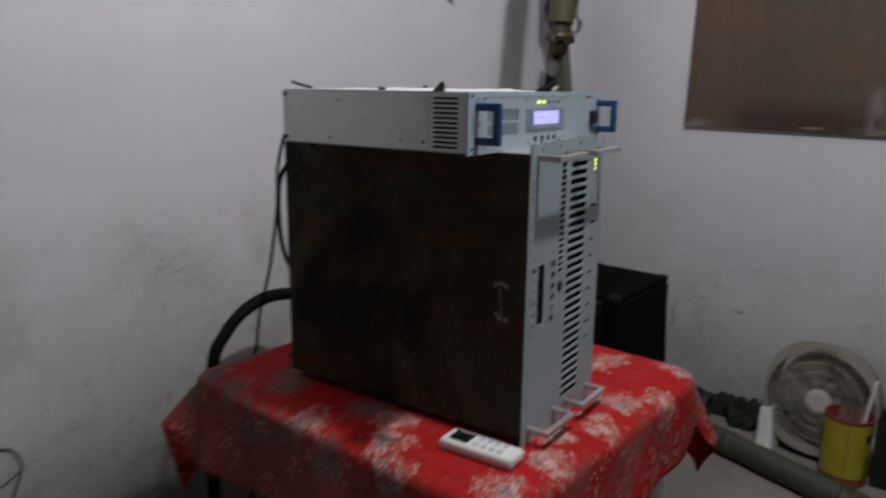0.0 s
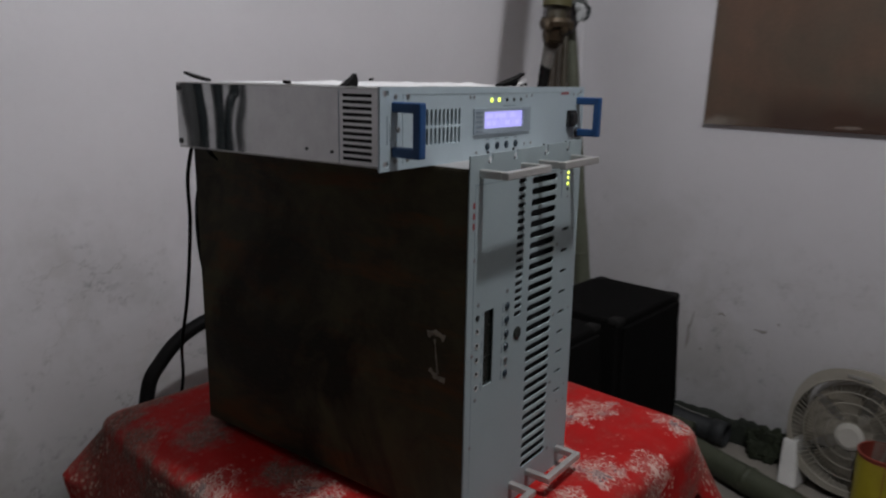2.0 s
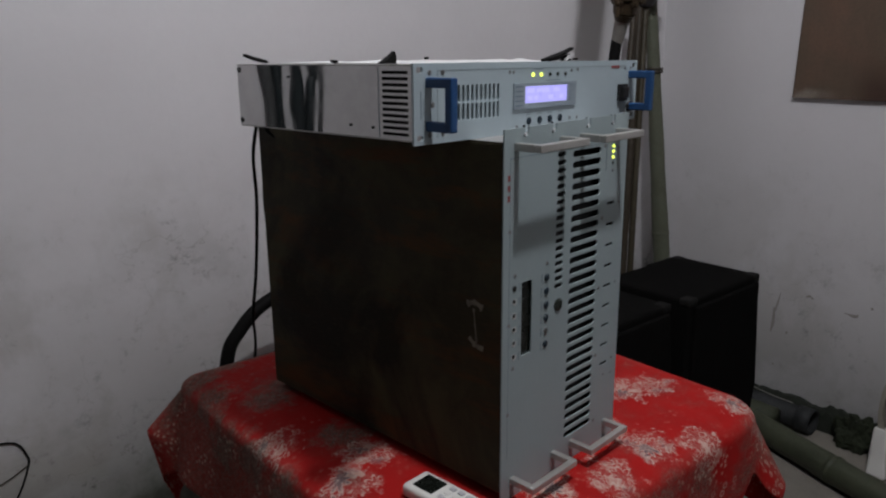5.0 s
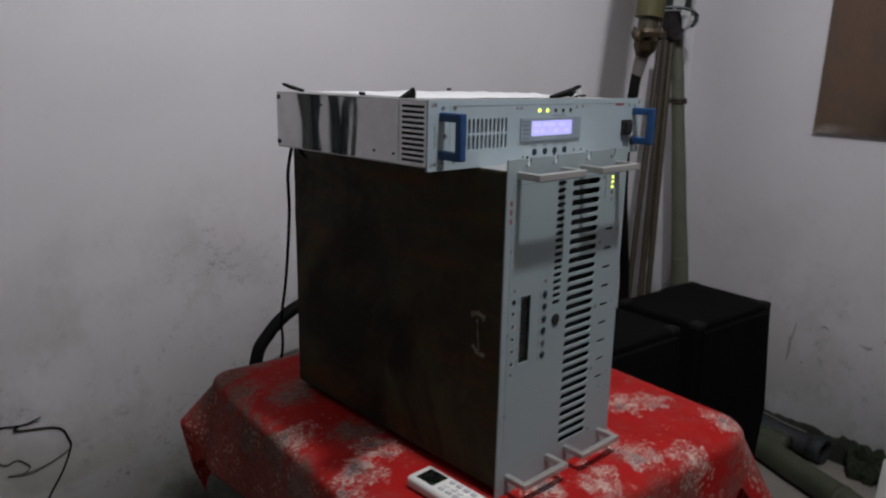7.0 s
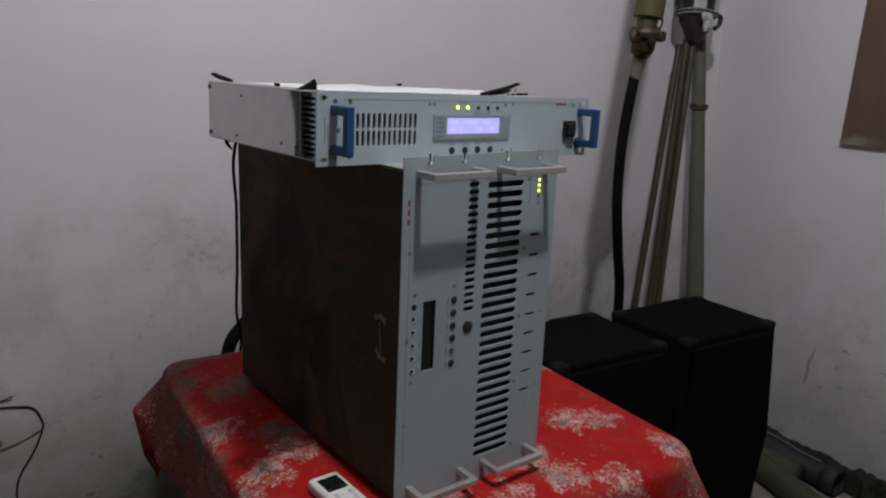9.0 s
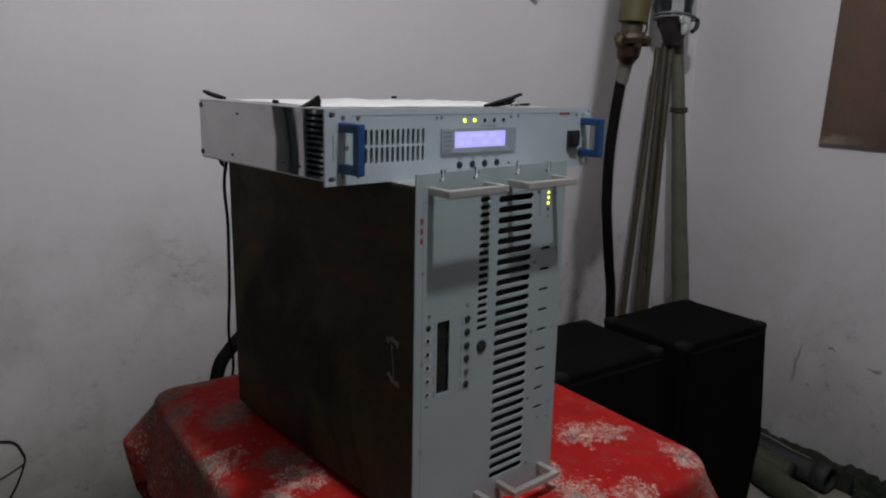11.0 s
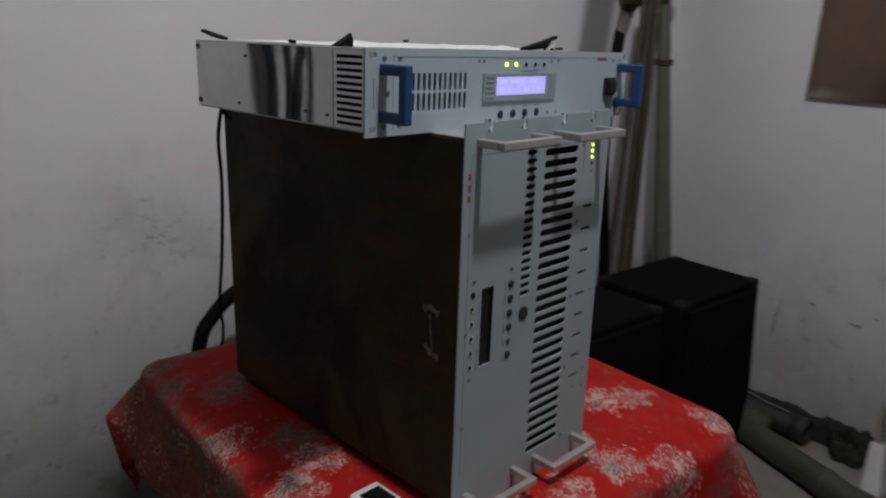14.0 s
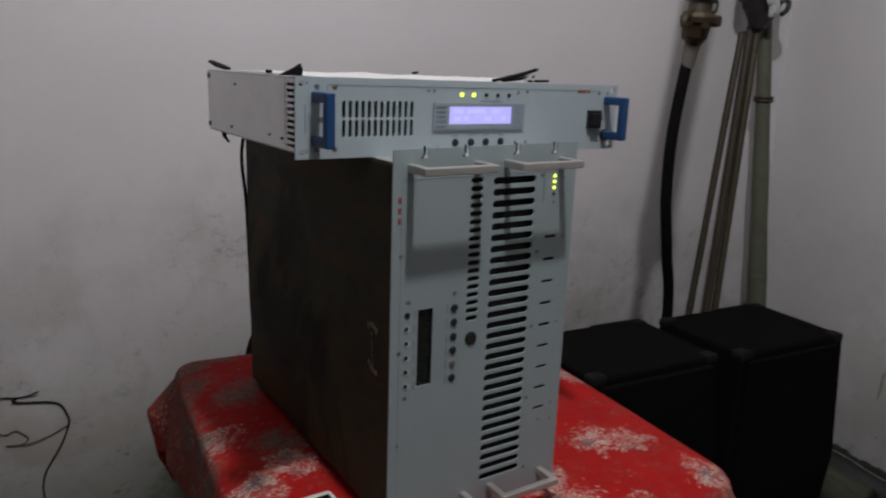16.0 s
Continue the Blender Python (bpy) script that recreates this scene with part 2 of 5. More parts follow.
def plywood(name):
    """Old brown board: warm and greenish patches, a dark damp foot and pale vertical runs."""
    m, n, l, p = nodes_of(name)
    co = n.new("ShaderNodeTexCoord").outputs["Object"]
    sep = n.new("ShaderNodeSeparateXYZ")
    l.new(co, sep.inputs[0])
    tall = n.new("ShaderNodeMapping")
    tall.inputs["Scale"].default_value = (1, 1, 0.22)
    l.new(co, tall.inputs["Vector"])
    big, streak, fine = noise_of(n, l, co, 3.2, 5, 0.6, 0.3), noise_of(n, l, tall.outputs[0], 22, 5, 0.65), noise_of(n, l, co, 90, 4)
    c = mixed(n, l, ramp(n, l, big, 0.38, 0.62), (0.128, 0.074, 0.047), (0.078, 0.062, 0.042))
    c = mixed(n, l, ramp(n, l, streak, 0.4, 0.75, 0.0, 0.3), c, (0.06, 0.035, 0.025))
    foot = maths(n, l, "MULTIPLY", ramp(n, l, maths(n, l, "ADD", sep.outputs[2], maths(n, l, "MULTIPLY", big, 0.16)), 0.12, 0.21, 1.0, 0.0), ramp(n, l, sep.outputs[1], -0.17, -0.24))
    c = mixed(n, l, maths(n, l, "MULTIPLY", foot, 0.85), c, (0.042, 0.018, 0.010))
    for y, wide, top in ((-0.735, 0.045, 0.27), (-0.655, 0.04, 0.17)):
        across = ramp(n, l, maths(n, l, "ABSOLUTE", maths(n, l, "ADD", sep.outputs[1], -y)), 0.0, wide, 1.0, 0.0)
        run = maths(n, l, "MULTIPLY", maths(n, l, "MULTIPLY", across, ramp(n, l, sep.outputs[2], top * 0.5, top, 1.0, 0.0)), ramp(n, l, streak, 0.36, 0.58))
        c = mixed(n, l, maths(n, l, "MULTIPLY", run, 0.75), c, (0.34, 0.31, 0.28))
    crust = maths(n, l, "MULTIPLY", ramp(n, l, maths(n, l, "ADD", sep.outputs[2], maths(n, l, "MULTIPLY", streak, 0.05)), 0.035, 0.052, 1.0, 0.0), ramp(n, l, noise_of(n, l, co, 7, 4), 0.42, 0.6))
    crust = maths(n, l, "MULTIPLY", crust, ramp(n, l, maths(n, l, "ABSOLUTE", maths(n, l, "ADD", sep.outputs[1], 0.36)), 0.20, 0.30))
    c = mixed(n, l, maths(n, l, "MULTIPLY", crust, 0.7), c, (0.30, 0.26, 0.22))
    l.new(mixed(n, l, ramp(n, l, fine, 0.4, 0.8, 0.0, 0.3), c, (0.05, 0.03, 0.02)), p.inputs["Base Color"])
    l.new(ramp(n, l, big, 0.3, 0.7, 0.38, 0.6), p.inputs["Roughness"])
    bumped(n, l, p, fine, 0.12, 0.001)
    return m


def old_lacquer(name):
    """Blackened lacquer worn through to olive and rust in patches, with rubbed scratches."""
    m, n, l, p = nodes_of(name)
    co = n.new("ShaderNodeTexCoord").outputs["Object"]
    flat = n.new("ShaderNodeMapping")
    flat.inputs["Scale"].default_value = (1, 0.35, 1.6)
    l.new(co, flat.inputs["Vector"])
    olive, rust = noise_of(n, l, co, 7.0, 7, 0.68, 0.5), noise_of(n, l, flat.outputs[0], 11.0, 6, 0.7, 0.4)
    soot, fine = noise_of(n, l, co, 4.0, 5, 0.6, 0.6), noise_of(n, l, flat.outputs[0], 160, 4, 0.7)
    c = mixed(n, l, ramp(n, l, olive, 0.40, 0.62), (0.036, 0.030, 0.018), (0.070, 0.060, 0.034))
    c = mixed(n, l, ramp(n, l, rust, 0.50, 0.64, 0.0, 0.85), c, (0.095, 0.042, 0.016))
    c = mixed(n, l, ramp(n, l, soot, 0.50, 0.62, 0.0, 0.85), c, (0.012, 0.010, 0.0075))
    l.new(mixed(n, l, ramp(n, l, fine, 0.55, 0.75, 0.0, 0.35), c, (0.085, 0.070, 0.045)), p.inputs["Base Color"])
    l.new(ramp(n, l, olive, 0.35, 0.65, 0.5, 0.72), p.inputs["Roughness"])
    p.inputs["Specular IOR Level"].default_value = 0.12
    bumped(n, l, p, fine, 0.12, 0.0006)
    return m


def steel_mirror(name):
    """Polished sheet steel, slightly wavy, with dull smudges."""
    m, n, l, p = nodes_of(name)
    co = n.new("ShaderNodeTexCoord").outputs["Object"]
    wave, smear = noise_of(n, l, co, 9, 1, 0.4), noise_of(n, l, co, 24, 5, 0.7)
    l.new(mixed(n, l, ramp(n, l, smear, 0.4, 0.75), (0.58, 0.575, 0.57), (0.49, 0.485, 0.48)), p.inputs["Base Color"])
    p.inputs["Metallic"].default_value = 1.0
    l.new(ramp(n, l, smear, 0.45, 0.85, 0.02, 0.10), p.inputs["Roughness"])
    bumped(n, l, p, wave, 0.2, 0.003)
    return m


# same limewash on both; the east tone is lowered for the weaker light there
WALL_N, WALL_E_DIMMED = plaster("limewash_damp_shaded", 1.0), plaster("limewash", 0.45, 0.92)
# the ceiling is out of view; its grey sets how much light bounces down
CEILING = surface("ceiling_bounce_grey", (0.36, 0.35, 0.34), rough=0.8)
# tone of the unseen walls, kept dark so little light bounces back
WALL_FAR = surface("low_bounce_grey", (0.13, 0.134, 0.13), (0.09, 0.093, 0.09), rough=0.8, scale=2)
FLOOR = surface("cement_floor", (0.25, 0.228, 0.198), (0.165, 0.148, 0.128), rough=0.65, scale=3, fine=120, amount=0.8)
PANEL = surface("pale_blue_paint", (0.40, 0.478, 0.515), (0.34, 0.41, 0.445), rough=0.42, scale=12, fine=500, amount=0.5, bump=0.05, depth=0.0003)
PANEL_GREY = surface("pale_grey_paint", (0.318, 0.383, 0.398), (0.277, 0.334, 0.347), rough=0.45, scale=10, fine=500, amount=0.5, bump=0.05, depth=0.0003)
BODY = old_lacquer("dark_brown_lacquer")
BLACK = surface("black_interior", (0.006, 0.006, 0.007), rough=0.7, bump=0)
ALU = surface("brushed_aluminium", (0.56, 0.545, 0.52), (0.42, 0.405, 0.385), rough=0.38, metal=0.7, scale=20, fine=400, amount=0.6, bump=0.05, depth=0.0003)
SCREW = surface("screw_steel", (0.30, 0.30, 0.30), rough=0.5, metal=0.9, scale=60, bump=0)
STEEL = steel_mirror("polished_steel")
STEEL_DULL = surface("dull_zinc_sheet", (0.50, 0.49, 0.48), (0.36, 0.35, 0.34), rough=0.45, metal=0.7, scale=8, fine=200)
BLUE = surface("blue_plastic", (0.012, 0.065, 0.19), (0.010, 0.045, 0.13), rough=0.4, scale=30, fine=300, bump=0.05, depth=0.0003)
NAVY = surface("navy_button", (0.007, 0.023, 0.038), rough=0.4, bump=0)
BLACK_PLASTIC = surface("black_plastic", (0.012, 0.012, 0.013), rough=0.45, scale=30, fine=300, bump=0.08, depth=0.0004)
RUBBER = surface("black_rubber", (0.0045, 0.0043, 0.0042), (0.009, 0.0085, 0.008), spec=0.08, rough=0.65, scale=15, fine=150, bump=0.1, depth=0.0005)
CABLE_TEAL = surface("dark_teal_sheath", (0.019, 0.026, 0.029), (0.012, 0.016, 0.018), rough=0.5, scale=12, fine=150)
CABLE_GREY = surface("grey_sheath", (0.075, 0.078, 0.080), (0.045, 0.047, 0.049), rough=0.55, scale=12, fine=150)
BEZEL = surface("grey_blue_bezel", (0.32, 0.38, 0.43), rough=0.4, bump=0)
NAVY_GREY = surface("dark_grey_rib", (0.20, 0.25, 0.29), rough=0.5, bump=0)
LCD = surface("lit_lcd", (0.05, 0.05, 0.06), rough=0.3, bump=0, glow=(0.45, 0.43, 1.0, 1.02))
LCD_TEXT = surface("lcd_text", (0.05, 0.05, 0.06), rough=0.3, bump=0, glow=(0.52, 0.50, 1.0, 1.02))
LCD_OFF = surface("dark_lcd", (0.008, 0.010, 0.008), rough=0.25, bump=0)
LED_ON = surface("lit_led", (0.3, 0.35, 0.02), rough=0.3, bump=0, glow=(0.78, 0.95, 0.10, 2.4))
LED_OFF = surface("dark_led", (0.02, 0.025, 0.02), rough=0.3, bump=0)
RED_INK = surface("red_ink", (0.30, 0.05, 0.05), rough=0.6, bump=0)
GREY_INK = surface("grey_ink", (0.25, 0.305, 0.33), rough=0.6, bump=0)
CHALK = surface("chalk_scrawl", (0.24, 0.21, 0.17), (0.07, 0.06, 0.045), rough=0.8, scale=90, fine=300, amount=0.9)
PAPER = surface("white_paper", (0.66, 0.66, 0.66), (0.50, 0.50, 0.50), rough=0.7, scale=12, fine=90)
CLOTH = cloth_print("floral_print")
WHITE_PLASTIC = surface("white_plastic", (0.70, 0.69, 0.66), (0.55, 0.53, 0.50), rough=0.4, scale=10, fine=250, bump=0.05, depth=0.0004)
FAN_PLASTIC = surface("aged_cream_plastic", (0.32, 0.295, 0.245), (0.20, 0.178, 0.14), rough=0.55, scale=7, fine=150, bump=0.05, depth=0.0005)
SPEAKER = surface("black_carpet", (0.005, 0.0048, 0.0047), (0.0085, 0.0078, 0.0073), rough=0.95, spec=0.03, scale=8, fine=300, bump=0.3, depth=0.001)
SCUFF = surface("scuffed_corner", (0.0085, 0.008, 0.0075), (0.003, 0.003, 0.003), rough=0.8, spec=0.15, scale=40, fine=200, amount=0.9)
BOARD = plywood("stained_plywood")
BOARD_DARK = surface("dark_olive_board", (0.050, 0.039, 0.022), (0.028, 0.023, 0.014), rough=0.5, scale=3)
SMEAR = surface("pale_smear", (0.23, 0.19, 0.165), (0.11, 0.07, 0.05), rough=0.7, scale=18, fine=90, amount=0.95, lo=0.4, hi=0.6)
BRASS = surface("tarnished_brass", (0.066, 0.046, 0.026), (0.034, 0.025, 0.015), rough=0.5, metal=0.5, scale=18, fine=120)
PIPE_PAINT = surface("old_yellow_green_paint", (0.075, 0.066, 0.022), (0.045, 0.038, 0.018), rough=0.55, scale=14, fine=90)
OLIVE = surface("olive_pipe", (0.045, 0.036, 0.020), (0.075, 0.062, 0.036), rough=0.5, scale=9, fine=80)
HUB = surface("dirty_white_plastic", (0.50, 0.48, 0.43), (0.36, 0.33, 0.28), rough=0.5, scale=14, fine=150)
SCRATCH = surface("bared_plaster", (0.30, 0.275, 0.255), (0.20, 0.18, 0.165), rough=0.85, scale=30)
DUSTY = surface("dusty_blade", (0.18, 0.155, 0.115), (0.11, 0.093, 0.068), rough=0.7, scale=12)
SLEEVE = surface("grey_tape", (0.23, 0.22, 0.20), (0.14, 0.13, 0.12), rough=0.7, scale=30)
BAMBOO = surface("dry_green_bamboo", (0.105, 0.112, 0.078), (0.070, 0.072, 0.046), rough=0.6, scale=7, fine=90, amount=0.8)
BAMBOO_DARK = surface("dark_green_bamboo", (0.052, 0.058, 0.034), (0.026, 0.030, 0.018), rough=0.55, scale=8, fine=90, amount=0.8)
ROD = surface("olive_rod", (0.038, 0.027, 0.015), (0.021, 0.016, 0.010), rough=0.55, scale=9, fine=90, amount=0.8)
RAG = surface("dark_green_rag", (0.018, 0.024, 0.010), (0.007, 0.009, 0.004), rough=0.9, scale=14, fine=120, bump=0.4, depth=0.004)
MOSS = surface("mossy_cement", (0.019, 0.023, 0.016), (0.009, 0.011, 0.007), rough=0.95, scale=16, fine=110, bump=0.4, depth=0.004)
GREY_PIPE = surface("dark_grey_pipe", (0.019, 0.0205, 0.022), (0.009, 0.010, 0.011), rough=0.7, scale=12)
YELLOW = surface("yellow_tin", (0.38, 0.31, 0.02), (0.27, 0.21, 0.016), rough=0.42, scale=8, fine=120, amount=0.8)
TIN_RED = surface("red_tin", (0.25, 0.045, 0.03), (0.12, 0.03, 0.02), rough=0.45, scale=12)
CARDBOARD = surface("brown_cardboard", (0.135, 0.094, 0.058), (0.075, 0.050, 0.030), rough=0.8, scale=5, fine=90)
DARK_CARD = surface("dark_cardboard", (0.013, 0.010, 0.007), (0.007, 0.005, 0.004), rough=0.85, scale=6)
RED_CARD = surface("red_print_card", (0.115, 0.018, 0.016), (0.07, 0.016, 0.013), rough=0.5, scale=8)
KEY_GREY = surface("pale_grey_key", (0.45, 0.45, 0.47), (0.36, 0.36, 0.38), rough=0.5, bump=0)
DIM_CARD = surface("dim_print_card", (0.135, 0.128, 0.125), (0.09, 0.085, 0.085), rough=0.5, scale=8)
GREY_CARD = surface("grey_print_card", (0.28, 0.28, 0.275), (0.18, 0.175, 0.165), rough=0.5, scale=8)
BLUE_CARD = surface("blue_print_card", (0.02, 0.12, 0.30), (0.015, 0.07, 0.18), rough=0.5, scale=20)
TEAL = surface("dark_teal_wrap", (0.009, 0.016, 0.016), (0.004, 0.006, 0.006), rough=0.4, scale=20)
PLUM = surface("dark_plum_plastic", (0.022, 0.017, 0.019), (0.009, 0.008, 0.009), rough=0.5, scale=20)
STRAP = surface("grey_strap", (0.16, 0.17, 0.17), (0.09, 0.10, 0.10), rough=0.6, scale=30)
WHITE_WRAP = surface("white_wrap", (0.46, 0.47, 0.47), (0.35, 0.35, 0.35), rough=0.5, scale=20)


# ---- mesh helpers ----
def mesh_of(name, bm, material, smooth=False):
    bmesh.ops.recalc_face_normals(bm, faces=bm.faces[:])
    for f in bm.faces:
        f.smooth = smooth
    me = bpy.data.meshes.new(name)
    bm.to_mesh(me)
    bm.free()
    me.materials.append(material)
    return me


def part(name, bm, material, parent=None, label="", smooth=False):
    ob = new(name, mesh_of(name, bm, material, smooth))
    if parent:
        ob.parent = parent
    if label:
        ob["label"] = label
    return ob


def thing(name, m, label, category, group="", kind=""):
    e = new(name)
    e.empty_display_size = 0.05
    e.matrix_world = m
    return tagged(e, label, category, group, kind)


def box(x0, x1, y0, y1, z0, z1, bevel=0.0, segs=2):
    bm = bmesh.new()
    bmesh.ops.create_cube(bm, size=1, matrix=Matrix.LocRotScale(((x0 + x1) / 2, (y0 + y1) / 2, (z0 + z1) / 2), None, (x1 - x0, y1 - y0, z1 - z0)))
    if bevel:
        bmesh.ops.bevel(bm, geom=bm.edges[:], offset=bevel, segments=segs, affect="EDGES", profile=0.5)
    return bm


def cyl(a, b, r, r2=None, n=16, caps=True):
    """A cylinder or cone from a to b."""
    a, b = Vector(a), Vector(b)
    bm = bmesh.new()
    turn = (b - a).to_track_quat("Z", "Y").to_matrix().to_4x4()
    bmesh.ops.create_cone(bm, cap_ends=caps, segments=n, radius1=r, radius2=r if r2 is None else r2, depth=(b - a).length, matrix=Matrix.Translation((a + b) / 2) @ turn)
    return bm


def joined(*bms):
    out = bmesh.new()
    for b in bms:
        me = bpy.data.meshes.new("tmp")
        b.to_mesh(me)
        b.free()
        out.from_mesh(me)
        bpy.data.meshes.remove(me)
    return out


def spline(points, steps=10):
    """Points along a smooth line through the given ones."""
    p = [Vector(q) for q in points]
    p = [2 * p[0] - p[1]] + p + [2 * p[-1] - p[-2]]
    out = []
    for i in range(1, len(p) - 2):
        for s in range(steps):
            t = s / steps
            out.append(0.5 * (2 * p[i] + (p[i + 1] - p[i - 1]) * t + (2 * p[i - 1] - 5 * p[i] + 4 * p[i + 1] - p[i + 2]) * t * t + (3 * p[i] - p[i - 1] - 3 * p[i + 1] + p[i + 2]) * t ** 3))
    return out + [p[-2]]


def tube(points, r, n=10, steps=10, taper=None):
    """A round tube along a smooth line; taper(t) scales the radius."""
    line = spline(points, steps)
    bm, rings = bmesh.new(), []
    side = None
    for i, c in enumerate(line):
        d = (line[min(i + 1, len(line) - 1)] - line[max(i - 1, 0)]).normalized()
        side = (side - d * side.dot(d)).normalized() if side else d.orthogonal().normalized()
        other = d.cross(side)
        q = r * (taper(i / (len(line) - 1)) if taper else 1)
        rings.append([bm.verts.new(c + q * (math.cos(a) * side + math.sin(a) * other)) for a in (2 * math.pi * k / n for k in range(n))])
    for a, b in zip(rings, rings[1:]):
        for k in range(n):
            bm.faces.new((a[k], a[(k + 1) % n], b[(k + 1) % n], b[k]))
    bm.faces.new(rings[0][::-1])
    bm.faces.new(rings[-1])
    return bm


def slot(cx, cy, w, h, n=4):
    """The outline of a slot with round ends, along its longer side."""
    r, pts = min(w, h) / 2, []
    for sx, sy, a0 in ((1, 1, 0), (-1, 1, 90), (-1, -1, 180), (1, -1, 270)):
        for k in range(n):
            a = radians(a0 + 90 * k / (n - 1))
            pts.append((cx + sx * (w / 2 - r) + r * math.cos(a), cy + sy * (h / 2 - r) + r * math.sin(a)))
    clean = [p for i, p in enumerate(pts) if math.dist(p, pts[i - 1]) > 1e-5]
    return clean


def rect(x0, x1, y0, y1):
    return [(x0, y0), (x1, y0), (x1, y1), (x0, y1)]


def plate(outline, holes, thick):
    """A plate in x and z with openings, front at y = 0, its back at y = thick."""
    bm = bmesh.new()
    edges = []
    for loop in [outline] + holes:
        vs = [bm.verts.new((x, 0, z)) for x, z in loop]
        edges += [bm.edges.new((vs[i - 1], vs[i])) for i in range(len(vs))]
    bmesh.ops.triangle_fill(bm, edges=edges, use_beauty=True, use_dissolve=False)
    out = bmesh.ops.extrude_face_region(bm, geom=bm.faces[:])
    bmesh.ops.translate(bm, verts=[v for v in out["geom"] if isinstance(v, bmesh.types.BMVert)], vec=(0, thick, 0))
    return bm


def screw(x, z, r=0.0035, y=0.0):
    """A pan-head screw with a cross recess, proud of the plate at y."""
    head = cyl((x, y + 0.0005, z), (x, y - 0.0004, z), r, r * 0.8, 12)
    return joined(head, box(x - r * 0.5, x + r * 0.5, y - 0.0006, y - 0.0003, z - 0.0005, z + 0.0005), box(x - 0.0005, x + 0.0005, y - 0.0006, y - 0.0003, z - r * 0.5, z + r * 0.5))


# ---- the room ----
X0, X1, Y0, Y1, TOP = -3.2, 2.85, -3.6, 1.68, 3.1


def setting(name, bm, material, label, category):
    return tagged(part(name, bm, material), label, category, kind="structure")


setting("floor", box(X0 - 0.2, X1 + 0.2, Y0 - 0.2, Y1 + 0.2, -0.15, 0), FLOOR, "dusty pale cement floor", "floor")
setting("ceiling", box(X0 - 0.2, X1 + 0.2, Y0 - 0.2, Y1 + 0.2, TOP, TOP + 0.15), CEILING, "unseen ceiling, its grey set for bounced light", "ceiling")
setting("wall_north", box(X0 - 0.2, X1 + 0.2, Y1, Y1 + 0.2, 0, TOP), WALL_N, "limewashed wall with grey damp stains and painted shade near the floor", "wall")
east = setting("wall_east", box(X1, X1 + 0.2, Y0 - 0.2, Y1, 0, TOP), WALL_E_DIMMED, "white plastered wall with scuffs and faint stains", "wall")
# south and west walls are out of view, added to limit fill light
setting("wall_south", box(X0 - 0.2, X1, Y0 - 0.2, Y0, 0, TOP), WALL_FAR, "unseen wall, kept dark to hold down bounced light", "wall")
setting("wall_west", box(X0 - 0.2, X0, Y0, Y1, 0, TOP), WALL_FAR, "unseen wall, kept dark to hold down bounced light", "wall")

lamp = thing("ceiling_lamp", pose(LAMP[0], LAMP[1], TOP), "white pendant lamp holder under the ceiling", "lamp")
part("ceiling_rose", cyl((0, 0, 0), (0, 0, -0.03), 0.04, 0.03, 20), WHITE_PLASTIC, lamp)
part("cord", cyl((0, 0, -0.02), (0, 0, LAMP[2] - TOP + 0.13), 0.003, n=8), WHITE_PLASTIC, lamp)
part("socket", cyl((0, 0, LAMP[2] - TOP + 0.14), (0, 0, LAMP[2] - TOP + 0.06), 0.016, 0.024, 16), WHITE_PLASTIC, lamp)


# ---- the table and its cloth ----
TX0, TX1, TY0, TY1, TZ = 0.762, 1.426, 0.522, 1.265, 0.731
table = thing("side_table", pose(0, 0, 0), "white plastic table under a red floral cloth", "table")
top = box(TX0 + 0.01, TX1 - 0.01, TY0 + 0.01, TY1 - 0.01, TZ - 0.03, TZ - 0.003)
bmesh.ops.bevel(top, geom=[e for e in top.edges if abs(e.verts[0].co.z - e.verts[1].co.z) > 0.02], offset=0.055, segments=6, affect="EDGES", profile=0.5)
part("tabletop", top, WHITE_PLASTIC, table)
for lx, ly in ((TX0 + 0.05, TY0 + 0.05), (TX1 - 0.05, TY0 + 0.05), (TX0 + 0.13, TY1 - 0.13), (TX1 - 0.13, TY1 - 0.13)):
    part("leg", cyl((lx, ly, 0), (lx, ly, TZ - 0.03), 0.022, 0.03, 14), WHITE_PLASTIC, table)


